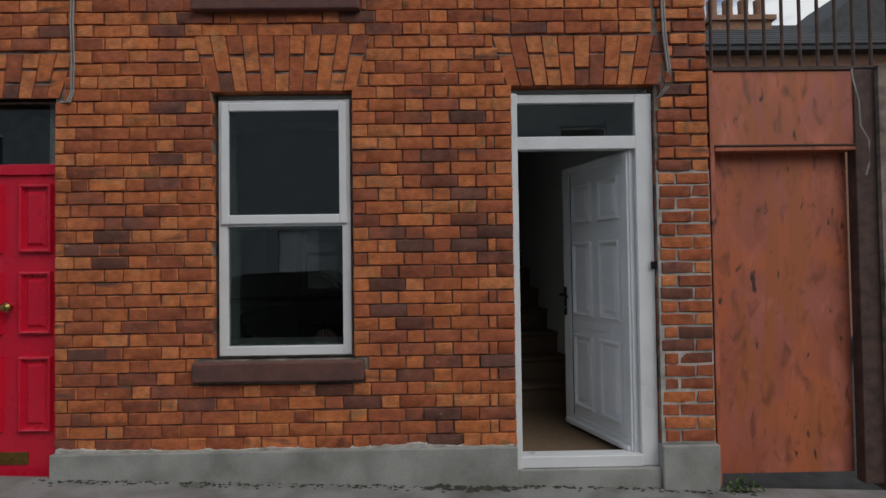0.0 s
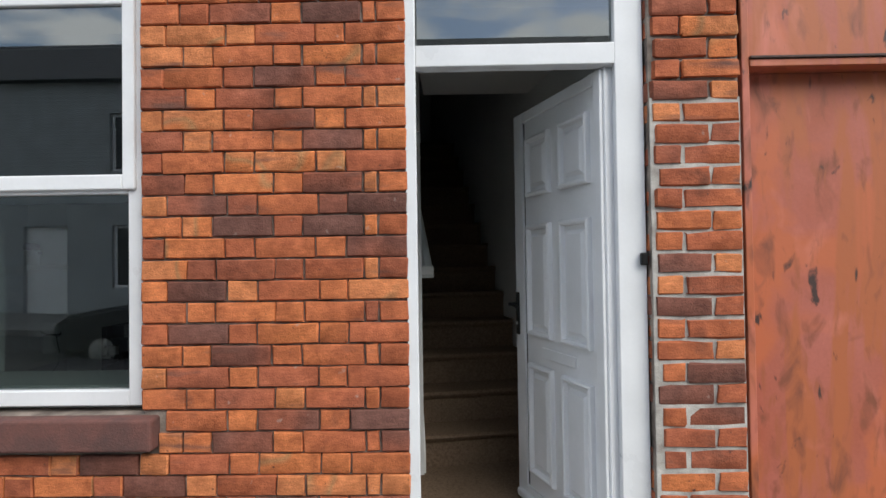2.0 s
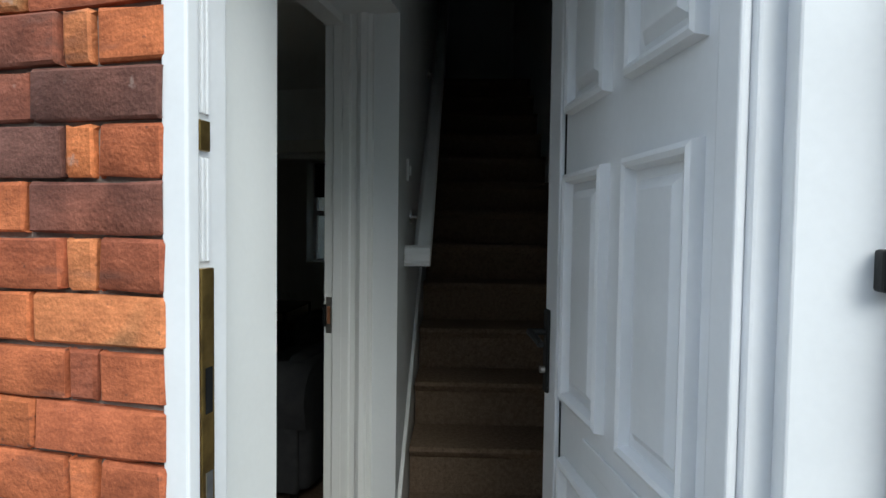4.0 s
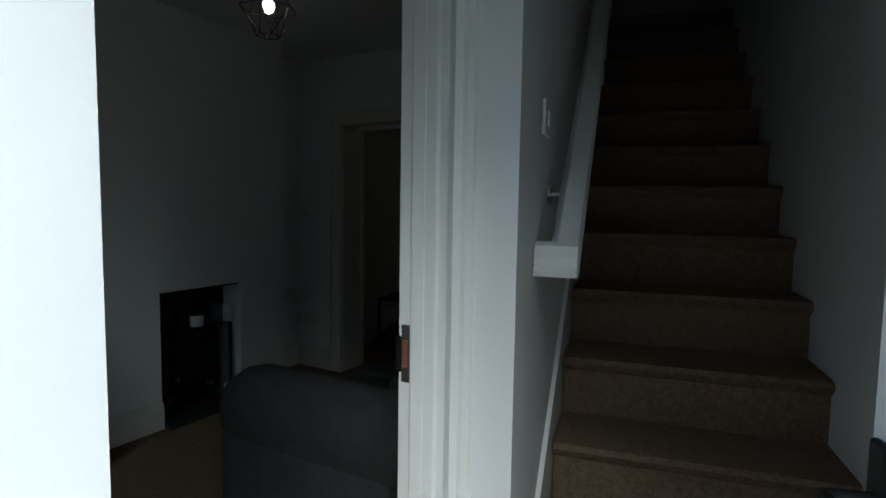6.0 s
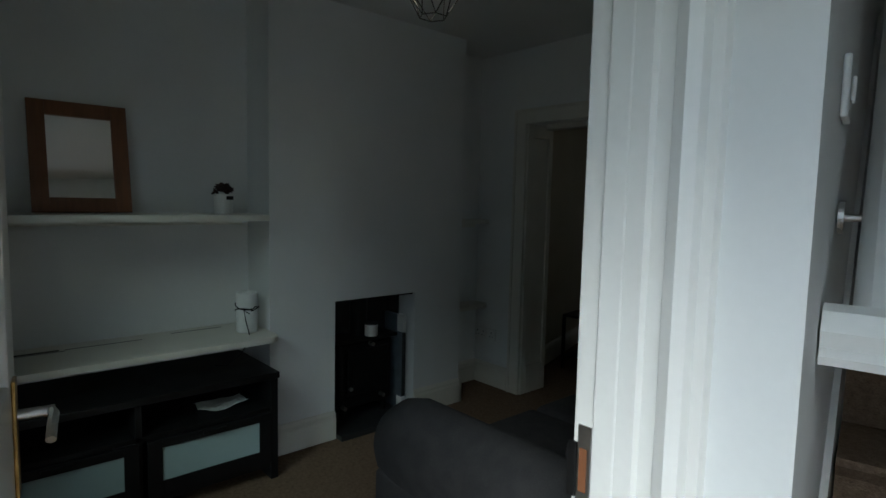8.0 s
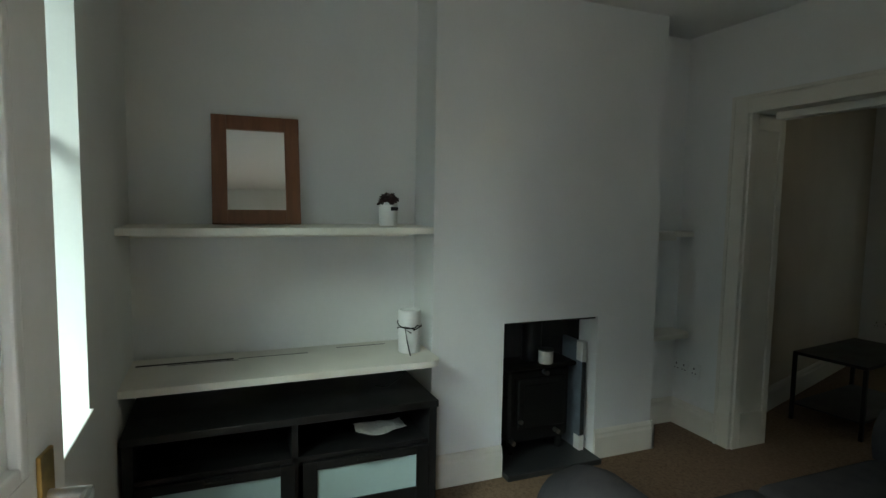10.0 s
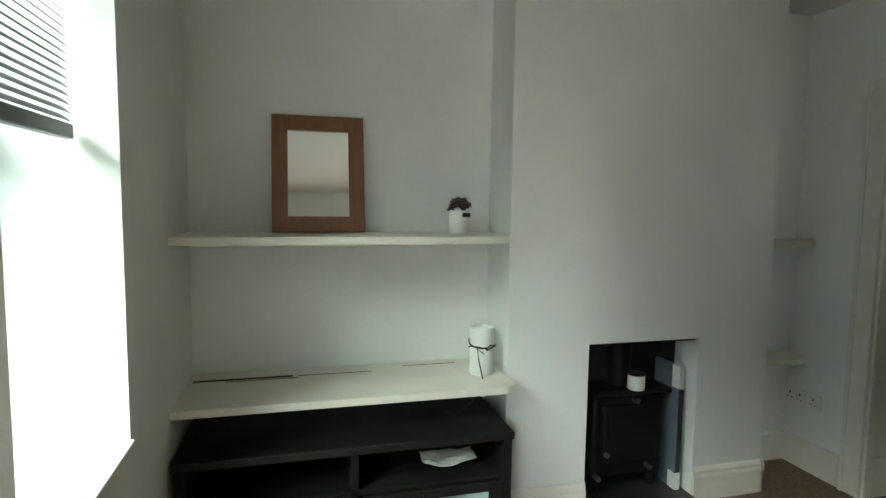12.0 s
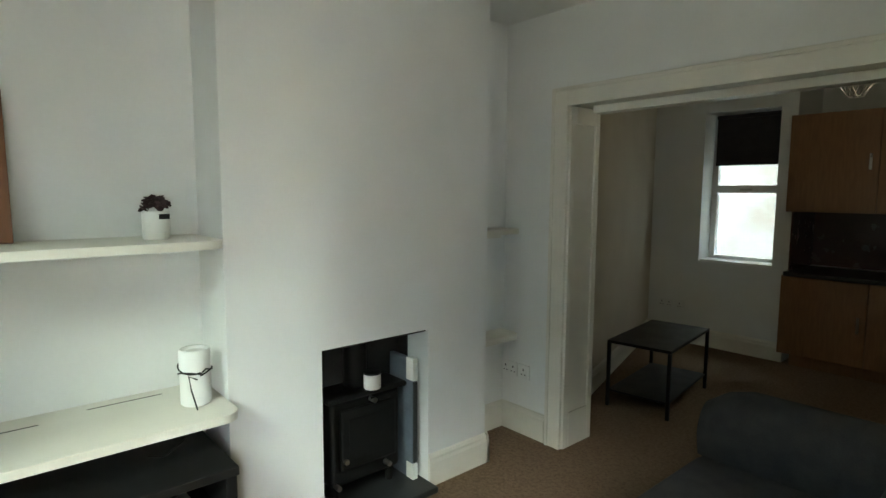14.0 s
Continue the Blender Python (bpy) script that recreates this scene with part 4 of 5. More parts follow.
for yy, zz in ((0.02, 0.45), (-0.13, 0.2), (0.1, 0.12), (-0.17, 0.09)):
    b = bmesh.new()
    cyl(b, (0.06, yy, zz), (0.1, yy, zz), 0.012, n=12)
    part("knob", b, CHROME, stove, "small steel knob", smooth=True)
for sx in (-0.22, 0.02):
    for sy in (-0.15, 0.15):
        b = bmesh.new()
        cyl(b, (sx, sy, 0.0), (sx, sy, 0.08), 0.016, 0.024, n=12)
        part("leg", b, BLACK, stove)
flue = thing("flue_pipe", "black flue pipe rising from the stove", "flue", (-2.70, 2.35, FL + 0.525))
b = bmesh.new()
cyl(b, (0, 0, 0), (0, 0, 0.235), 0.055, n=24)
part("pipe", b, BLACK, flue, smooth=True)
candle = thing("candle_jar", "cream candle in a glass jar on the stove", "candle", (-2.60, 2.38, FL + 0.525))
b = bmesh.new()
lathe(b, [(0.036, 0), (0.04, 0.005), (0.04, 0.07), (0.036, 0.072), (0.034, 0.065), (0.0, 0.062)])
part("jar", b, CERAMIC, candle, smooth=True)
b = bmesh.new()
lathe(b, [(0.041, 0.07), (0.041, 0.078), (0.0, 0.08)])
part("lid", b, BLACK, candle, "dark lid")
PAPERBLUE = material("blue_grey_card", (0.13, 0.155, 0.185), 0.6, vary=0.15, scale=12, bump=0.05)
board = thing("picture_board", "blue-grey wrapped picture with pale corner guards leaning in the fireplace", "picture", (-2.55, 2.578, FL + 0.03))
part("card", boxes((-0.19, -0.004, 0.0, 0.024, 0.0, 0.6), bevel=0.003), PAPERBLUE, board)
part("edge_strip", boxes((-0.003, 0.003, 0.002, 0.026, 0.085, 0.49), bevel=0.001), SLATE, board, "dark picture edge")
for z0, z1 in ((0.0, 0.08), (0.495, 0.605)):
    part("corner_guard", boxes((-0.05, 0.005, -0.003, 0.028, z0, z1), bevel=0.003), CERAMIC, board, "pale corner guard")

# ---------------------------------------------------------------- sofa
sofa = thing("sofa", "dark grey woven cloth sofa with rolled arms and loose seat cushions", "sofa", (-0.58, 1.60, FL))
SW, SD = 1.82, 0.91
def soft(x0, x1, y0, y1, z0, z1, r):
    b = bmesh.new()
    box(b, x0, x1, y0, y1, z0, z1, bevel=r, seg=5)
    for v in b.verts:
        v.co += v.normal * 0.006 * noise.noise(v.co * 6)
    return b


def arm_roll(y0, y1):
    b = bmesh.new()
    yc, w = (y0 + y1) / 2, (y1 - y0) / 2
    out = [(y0 + 0.02, 0.36), (y0 + 0.005, 0.42)]
    for k in range(13):
        a = math.pi * (1 - k / 12)
        out.append((yc + w * 1.05 * math.cos(a), 0.48 + 0.17 * math.sin(a)))
    out += [(y1 - 0.005, 0.42), (y1 - 0.02, 0.36)]
    n = 10
    rings = []
    for i in range(n + 1):
        x = -SD + SD * i / n
        end = min(1.0, 0.72 + 0.28 * math.sqrt(min(1, i / 2.0)))
        rings.append([b.verts.new((x + 0.05 * (1 - end), yc + (u - yc) * end, 0.36 + (v - 0.36) * end)) for u, v in out])
    for p, q in zip(rings, rings[1:]):
        for k in range(len(out)):
            b.faces.new((p[k], p[(k + 1) % len(out)], q[(k + 1) % len(out)], q[k]))
    b.faces.new(rings[0][::-1])
    b.faces.new(rings[-1])
    return b


for y0, y1 in ((0.0, 0.24), (SW - 0.24, SW)):
    part("arm_panel", soft(-SD + 0.03, -0.05, y0 + 0.02, y1 - 0.02, 0.05, 0.37, 0.02), SOFA, sofa, smooth=True)
    part("arm_roll", arm_roll(y0, y1), SOFA, sofa, smooth=True)
part("base", soft(-SD + 0.06, -0.05, 0.23, SW - 0.23, 0.05, 0.3, 0.02), SOFA, sofa, smooth=True)
part("backrest", soft(-0.13, 0.0, 0.05, SW - 0.05, 0.05, 0.64, 0.05), SOFA, sofa, smooth=True)
for k in range(2):
    y = 0.245 + k * 0.668
    part("seat_cushion", soft(-SD + 0.04, -0.14, y, y + 0.66, 0.3, 0.40, 0.04), SOFA, sofa, smooth=True)
    part("back_cushion", soft(-0.23, -0.12, y, y + 0.66, 0.40, 0.65, 0.05), SOFA, sofa, smooth=True)
for x in (-SD + 0.1, -0.1):
    for y in (0.1, SW - 0.1):
        b = bmesh.new()
        cyl(b, (x, y, 0), (x, y, 0.06), 0.02, 0.025, n=12)
        part("foot", b, BLACK, sofa)

# ---------------------------------------------------------------- pendant lamps
BULB = glow_material("warm_bulb", (1.0, 0.84, 0.6), 3.2)
WIRE = material("black_wire", (0.02, 0.018, 0.016), 0.4, metal=0.6, vary=0.1, scale=20, bump=0.0)


def pendant(x, y, drop, label):
    p = thing("pendant_lamp", label, "pendant lamp", (x, y, CE), group="pendant lamps")
    b = bmesh.new()
    lathe(b, [(0.045, 0), (0.045, -0.012), (0.03, -0.025), (0.0, -0.027)])
    part("ceiling_rose", b, PLASTIC, p, smooth=True)
    b = bmesh.new()
    cyl(b, (0, 0, -0.02), (0, 0, -drop + 0.12), 0.003, n=8)
    part("cord", b, BLACK, p)
    b = bmesh.new()
    cyl(b, (0, 0, -drop + 0.06), (0, 0, -drop + 0.13), 0.018, n=16)
    part("bulb_holder", b, BLACK, p, smooth=True)
    b = bmesh.new()
    bmesh.ops.create_uvsphere(b, u_segments=16, v_segments=10, radius=0.021, matrix=Matrix.Translation((0, 0, -drop + 0.03)) @ Matrix.Diagonal((1, 1, 1.2, 1)))
    part("bulb", b, BULB, p, "lit warm bulb", smooth=True)
    top, mid, bot = -drop + 0.11, -drop + 0.02, -drop - 0.07
    r1, r2, r3 = 0.03, 0.095, 0.04
    for k in range(6):
        a, c = k * math.pi / 3, (k + 0.5) * math.pi / 3
        q = lambda r, an, z: (r * math.cos(an), r * math.sin(an), z)
        for u, v in ((q(r1, a, top), q(r2, a, mid)), (q(r2, a, mid), q(r3, c, bot)), (q(r2, a, mid), q(r3, a - math.pi / 6, bot)), (q(r2, a, mid), q(r2, a + math.pi / 3, mid)), (q(r3, c, bot), q(r3, c + math.pi / 3, bot)), (q(r1, a, top), q(r1, a + math.pi / 3, top))):
            b = bmesh.new()
            cyl(b, u, v, 0.0018, n=6)
            part("wire", b, WIRE, p)
    return p


pendant(-1.09, 1.55, 0.44, "black wire cage pendant lamp with a lit living room bulb")
pendant(-1.384, 4.75, 0.352, "wire cage pendant lamp with a lit back room bulb")

# ---------------------------------------------------------------- back room
kwin = tagged(thing("window_2", "white framed back room window with a dark roller blind", "window", (KW[0], 6.41, KW[2])), kind="structure")
kw, kh = KW[1] - KW[0], KW[3] - KW[2]
part("window_frame", boxes((0, 0.05, 0, 0.06, 0, kh), (kw - 0.05, kw, 0, 0.06, 0, kh), (0.05, kw - 0.05, 0, 0.06, 0, 0.05), (0.05, kw - 0.05, 0, 0.06, kh - 0.05, kh), (0.05, kw - 0.05, -0.01, 0.06, 0.635, 0.705), bevel=0.004), UPVC, kwin)
part("catch", boxes((kw / 2 - 0.05, kw / 2 + 0.05, -0.03, -0.01, 0.655, 0.675), bevel=0.003), CHROME, kwin)
for z0, z1 in ((0.05, 0.63), (0.71, kh - 0.05)):
    p = part("pane", boxes((0.05, kw - 0.05, 0.03, 0.034, z0, z1)), GLASS_CLEAR, kwin)
part("window_sill", boxes((0.002, kw - 0.002, -0.2, 0.0, 0.0, 0.018), bevel=0.003), GLOSS, kwin)
rb = thing("roller_blind", "dark purple-grey roller blind half drawn in the back window", "blind", (KW[0] + 0.04, 6.37, KW[2]))
part("cloth", boxes((0, kw - 0.06, 0, 0.003, 0.90, kh - 0.03)), BLIND_AND_SHADE, rb)
b = bmesh.new()
cyl(b, (0, 0.0, kh - 0.03), (kw - 0.06, 0.0, kh - 0.03), 0.02, n=16)
part("roller", b, BLIND_AND_SHADE, rb, smooth=True)
part("bottom_bar", boxes((0, kw - 0.06, -0.004, 0.006, 0.885, 0.902), bevel=0.002), BLACK, rb)
YARD = material("whitewashed_yard_wall", (0.58, 0.6, 0.58), 0.9, vary=0.14, scale=3, second=(0.45, 0.4, 0.36), bump=0.3, bump_scale=30)
# upper and side wall are out of view, added to keep daylight off the yard
structure("wall_rear_shade", boxes((-3.7, 1.285, 6.51, 7.05, 2.78, 5.6)), YARD, "unseen upper rear wall of the house, added to shade the yard", "wall")
structure("wall_yard_side_shade", boxes((-4.2, -4.0, 6.5, 7.89, -0.3, 3.6)), YARD, "unseen whitewashed side wall, added to darken the small yard", "wall")
structure("wall_yard", boxes((-5.5, 1.2, 7.9, 8.1, -0.3, 3.4)), YARD, "whitewashed yard wall behind the house", "wall")

ctab = thing("side_table", "black metal side table with a lower shelf", "table", (-2.533, 4.209, FL), 8)
tx, ty, th = 0.42, 0.80, 0.45
part("tabletop", boxes((0, tx, 0, ty, th - 0.02, th), bevel=0.003), BLACKBROWN, ctab)
part("lower_shelf", boxes((0.01, tx - 0.01, 0.01, ty - 0.01, 0.1, 0.112), bevel=0.002), BLACKBROWN, ctab)
for x in (0.0, tx - 0.022):
    for y in (0.0, ty - 0.022):
        part("leg", boxes((x, x + 0.022, y, y + 0.022, 0, th - 0.02), bevel=0.002), BLACK, ctab)

def kitchen_unit(x, y, w, z0, z1, d, label):
    u = thing("kitchen_cabinet", label, "cabinet", (x, y, z0), group="kitchen cabinets")
    part("carcass", boxes((0.0, w, 0.02, d, 0, z1 - z0)), KITCHENWOOD, u)
    part("door", boxes((0.004, w - 0.004, 0.0, 0.019, 0.004, z1 - z0 - 0.004), bevel=0.003), KITCHENWOOD, u)
    part("handle", boxes((w - 0.06, w - 0.045, -0.025, 0.0, (z1 - z0) / 2 - 0.06, (z1 - z0) / 2 + 0.06), bevel=0.004), CHROME, u)


for k in range(2):
    kitchen_unit(-2.12 + 0.6 * k, 6.1, 0.6, FL + 0.1, FL + 0.755, 0.6, "plain beech-coloured kitchen base cabinet")
    kitchen_unit(-2.12 + 0.6 * k, 6.1, 0.6, 1.46, 2.235, 0.6, "plain beech-coloured kitchen wall cabinet")
structure("kitchen_plinth", boxes((-2.04, -0.92, 6.17, 6.79, FL, FL + 0.1)), KITCHENWOOD, "wooden plinth under the kitchen cabinets", "plinth")
wt = thing("worktop", "dark laminate kitchen worktop on beech cabinets", "worktop", (-2.1, 6.08, FL + 0.755))
part("slab", boxes((0, 1.2, 0, 0.62, 0, 0.035), bevel=0.006), BLACKBROWN, wt)
TILE = material("dark_red_tile", (0.06, 0.018, 0.014), 0.25, vary=0.1, scale=10, bump=0.02)
structure("splashback", boxes((-2.09, -0.92, 6.78, 6.8, FL + 0.79, 1.46), (-2.1, -2.09, 6.2, 6.78, FL + 0.79, 1.46)), TILE, "dark red tiled splashback", "splashback")

# ---------------------------------------------------------------- street opposite, seen in the glass
BUFF = material("opposite_brick", (0.30, 0.16, 0.1), 0.9, vary=0.25, scale=14, second=(0.2, 0.11, 0.075), bump=0.4, bump_scale=50)
OPPOSITE = material("pale_street_render", (0.36, 0.385, 0.39), 0.9, vary=0.2, scale=3, second=(0.27, 0.285, 0.29), bump=0.2, bump_scale=50)
opp = thing("terrace_house", "two-storey pale rendered terrace across the street", "house", (0, -10.0, 0))
holes = []
for k in range(-3, 3):
    holes += [(k * 5.0 + 0.6, k * 5.0 + 1.6), (k * 5.0 + 2.6, k * 5.0 + 3.8)]
ob = wall_boxes(bmesh.new(), "y", -0.4, 0.0, -16, 16, 0, 3.0, [(a, b, 0.0 if i % 2 == 0 else 0.9, 2.3) for i, (a, b) in enumerate(holes)])
wall_boxes(ob, "y", -0.4, 0.0, -16, 16, 3.0, 5.5, [(a, b, 3.5, 4.8) for i, (a, b) in enumerate(holes) if i % 2])
part("wall", ob, OPPOSITE, opp)
rb2 = bmesh.new()
prism(rb2, [(-5.0, 5.5), (0.25, 5.5), (-2.4, 7.3)], -16, 16, "x")
part("roof", rb2, ROOFSLATE, opp)
for i, (a, b) in enumerate(holes):
    if i % 2 == 0:
        d = part("door", boxes((a, b, -0.15, -0.1, 0, 2.3), bevel=0.004), UPVC, opp)
    else:
        for u, v in ((0.9, 2.3), (3.5, 4.8)):
            w = part("window", boxes((a, a + 0.06, -0.15, -0.1, u, v), (b - 0.06, b, -0.15, -0.1, u, v), (a + 0.06, b - 0.06, -0.15, -0.1, u, u + 0.06), (a + 0.06, b - 0.06, -0.15, -0.1, v - 0.06, v)), UPVC, opp)
            part("pane", boxes((a + 0.06, b - 0.06, -0.14, -0.13, u + 0.06, v - 0.06)), SLATE, w)
structure("pavement_opposite", sloped(boxes((-14, 14, -10.0, -7.4, -0.3, 0.0))), PAVING, "grey pavement across the street", "pavement")

CARPAINT = material("dark_car_paint", (0.02, 0.022, 0.026), 0.25, vary=0.05, scale=3, bump=0.0)
car = thing("parked_car", "dark hatchback parked across the street", "car", (-5.6, -6.4, -0.11))
cb2 = bmesh.new()
prism(cb2, [(0.05, 0.35), (0.02, 0.62), (0.25, 0.82), (1.0, 0.95), (3.75, 0.98), (4.0, 0.85), (4.05, 0.4), (3.9, 0.24), (0.2, 0.24)], -0.85, 0.85, "y")
bmesh.ops.bevel(cb2, geom=cb2.edges[:], offset=0.06, segments=3, affect="EDGES")
part("body", cb2, CARPAINT, car, smooth=True)
cb2 = bmesh.new()
prism(cb2, [(1.0, 0.94), (1.75, 1.42), (3.2, 1.46), (3.8, 0.97)], -0.74, 0.74, "y")
bmesh.ops.bevel(cb2, geom=cb2.edges[:], offset=0.07, segments=3, affect="EDGES")
part("cabin", cb2, SLATE, car, smooth=True)
for x in (0.8, 3.25):
    for y in (-0.86, 0.68):
        cb2 = bmesh.new()
        cyl(cb2, (x, y, 0.31), (x, y + 0.18, 0.31), 0.31, n=28)
        w = part("wheel", cb2, BLACK, car, smooth=True)
        cb2 = bmesh.new()
        cyl(cb2, (x, y - 0.005, 0.31), (x, y + 0.185, 0.31), 0.19, n=20)
        part("rim", cb2, CHROME, w)

# house behind the gate
bh = thing("house_behind", "slate roofed brick house behind the yard with a pot chimney", "house", (3.4, 8.4, 0.35))
part("wall", boxes((-2, 9, 0, 5, -0.6, 5.55)), BUFF, bh)
hb = bmesh.new()
prism(hb, [(-0.3, 5.55), (-0.3, 5.65), (2.6, 7.3), (5.5, 5.6), (5.5, 5.5)], -2.2, 9.2, "x")
part("roof", hb, ROOFSLATE, bh)
for k in range(9):
    z0 = 5.66 + k * 0.165
    y0 = -0.3 + k * 0.29
    sb = bmesh.new()
    prism(sb, [(y0 - 0.03, z0 + 0.0), (y0 + 0.27, z0 + 0.165), (y0 + 0.27, z0 + 0.185), (y0 - 0.03, z0 + 0.03)], -2.2, 9.2, "x")
    part("slate_course", sb, ROOFSLATE, bh)
hb = bmesh.new()
prism(hb, [(4.4, 5.9), (7.7, 8.6), (11.0, 8.6), (11.0, 5.9)], 1.0, 5.0, "y")
part("cross_roof", hb, ROOFSLATE, bh)
ch = part("chimney", boxes((3.0, 4.5, 1.6, 2.2, 6.0, 7.0), (2.92, 4.58, 1.52, 2.28, 7.0, 7.12)), BUFF, bh)
for k in range(4):
    hb = bmesh.new()
    lathe(hb, [(0.14, 0), (0.12, 0.25), (0.13, 0.5), (0.1, 0.52)], (3.16 + 0.4 * k, 1.9, 7.12), n=14)
    part("chimney_pot", hb, BUFF, ch)

# cables, bell box, weeds
def cable(label, pts, at):
    c = thing("wall_cable", label, "cable", at)
    for dx in (0.0, 0.016):
        b = bmesh.new()
        tube(b, [(x + dx, y, z) for x, y, z in pts], 0.0065)
        part("strand", b, CABLE, c, smooth=True)


cable("pair of grey cables clipped down the brick wall", [(0, 0, 1.15), (0.004, 0, 0.8), (0.0, 0, 0.5), (0.006, 0, 0.2), (0.0, 0, 0.06), (-0.02, 0, 0.0), (-0.07, 0.02, 0.0), (-0.1, 0.06, 0.03)], (-2.82, -0.016, 2.53))
cable("pair of grey cables running down beside the door arch", [(-0.03, 0, 1.1), (-0.02, 0, 0.7), (-0.01, 0, 0.4), (0.015, 0, 0.16), (0.0, 0, 0.06), (-0.04, 0.02, 0.0), (-0.06, 0.05, -0.02)], (1.0, -0.016, 2.53))
hang = thing("hanging_cable", "thin grey cable dangling down the dark post beside the gate", "cable", (2.24, -0.012, 2.2))
b = bmesh.new()
tube(b, [(0.0, 0.03, 0.5), (-0.015, 0.0, 0.42), (0.01, -0.01, 0.28), (0.02, -0.006, 0.12), (0.075, -0.004, 0.02), (0.08, 0.006, -0.12), (0.06, 0.01, -0.2)], 0.005)
part("strand", b, CABLE, hang, smooth=True)
bell = thing("bell_box", "small black metal box fixed beside the door frame", "door bell", (0.905, 0.018, 1.40))
part("box", boxes((-0.008, 0.016, 0.0, 0.024, 0.01, 0.058), bevel=0.004), BLACK, bell)
LEAF = material("weed_leaf", (0.07, 0.12, 0.03), 0.7, vary=0.25, scale=30, bump=0.1)
weed = thing("weed", "small green weeds growing at the foot of the gate", "plant", (1.42, -0.02, 0.0))
b = bmesh.new()
for k in range(46):
    a = random.uniform(0, 6.28)
    r = random.uniform(0.0, 1.0)
    c = Vector((0.14 * r * math.cos(a), 0.03 * r * math.sin(a) - 0.02, random.uniform(0.01, 0.085) * (1.2 - r)))
    m = Matrix.Translation(c) @ Euler((random.uniform(-0.8, 0.8), random.uniform(-0.8, 0.8), random.uniform(0, 6.28))).to_matrix().to_4x4()
    vs = [b.verts.new(m @ Vector(p)) for p in ((-0.024, 0, 0), (-0.008, 0.009, 0.004), (0.012, 0.008, 0.003), (0.026, 0, -0.003), (0.012, -0.008, 0.003), (-0.008, -0.009, 0.004))]
    b.faces.new(vs)
part("leaves", b, LEAF, weed)

GRIME = material("damp_grit", (0.05, 0.048, 0.04), 0.95, vary=0.5, scale=30, second=(0.03, 0.04, 0.018), bump=0.6, bump_scale=200)
b = bmesh.new()
dr = random.Random(11)
for k in range(420):
    x = dr.uniform(-3.0, 1.5)
    r = dr.uniform(0.004, 0.014) * (1.8 if -0.6 < x < 0.0 else 1.0)
    y = (-0.03 if x < 0 or x > 0.93 else 0.0) - abs(dr.gauss(0, 0.035))
    z = -0.0345 * (x - 1.27)
    ring = [b.verts.new((x + r * dr.uniform(0.7, 1.9) * math.cos(a * 1.257), y + r * dr.uniform(0.6, 1.2) * math.sin(a * 1.257), z + 0.001)) for a in range(5)]
    tip = b.verts.new((x, y, z + r * dr.uniform(0.4, 0.9)))
    for a in range(5):
        b.faces.new((ring[a], ring[(a + 1) % 5], tip))
tagged(new("grit", mesh_of("grit", b, GRIME)), "dark grit and moss along the foot of the plinth", "dirt", kind="stuff")

# ---------------------------------------------------------------- bricks, one by one
COURSE, BED = 0.0828, 0.297
S_LEN, H_LEN, JOINT = 0.2285, 0.108, 0.0073


def brick_grid(w, h, seed, splay=0.0, rough=1.0):
    """Vertices and faces of one worn brick, face towards -y, centred."""
    rnd = random.Random(seed)
    nx, nz = (4 if w > 0.15 else 3), 3
    c = 0.0045
    xs = [-w / 2, -w / 2 + c, w / 2 - c, w / 2] if nx == 3 else [-w / 2, -w / 2 + c, rnd.uniform(-0.2, 0.2) * w, w / 2 - c, w / 2]
    zs = [-h / 2, -h / 2 + c, h / 2 - c, h / 2]
    if splay:
        xs[1] = xs[0] + splay * rnd.uniform(0.6, 1.2)
    vs, fs = [], []
    for j in range(nz + 1):
        for i in range(nx + 1):
            x, z = xs[i], zs[j]
            edge = (i in (0, nx)) + (j in (0, nz))
            y = rnd.uniform(-0.0022, 0.0022) + (0.0, 0.004, 0.007)[edge] * rnd.uniform(0.6, 1.5)
            if splay and i == 0:
                y += 0.04
            vs.append((x + (rnd.uniform(-0.0028, 0.0028) * rough if edge else 0), y, z + (rnd.uniform(-0.0026, 0.0026) * rough if edge else 0)))
    at = lambda i, j: j * (nx + 1) + i
    for j in range(nz):
        for i in range(nx):
            fs.append((at(i, j), at(i + 1, j), at(i + 1, j + 1), at(i, j + 1)))
    ring = [at(i, 0) for i in range(nx + 1)] + [at(nx, j) for j in range(1, nz + 1)] + [at(i, nz) for i in range(nx - 1, -1, -1)] + [at(0, j) for j in range(nz - 1, 0, -1)]
    base = len(vs)
    for k in ring:
        vs.append((vs[k][0], 0.06, vs[k][2]))
    m = len(ring)
    for k in range(m):
        fs.append((ring[(k + 1) % m], ring[k], base + k, base + (k + 1) % m))
    return vs, fs


MESHES = {}
def brick_mesh(w, h, variant, splay=0.0, rough=1.0):
    key = (round(w, 3), round(h, 3), variant, splay, rough)
    if key not in MESHES:
        vs, fs = brick_grid(w, h, int(w * 1000) * 31 + int(h * 1000) * 7 + variant, splay, rough)
        me = bpy.data.meshes.new("brick")
        me.from_pydata(vs, [], fs)
        me.materials.append(HEADER if w < 0.15 else BRICK)
        me.shade_smooth()
        me.set_sharp_from_angle(angle=radians(35))
        MESHES[key] = me
    return MESHES[key]


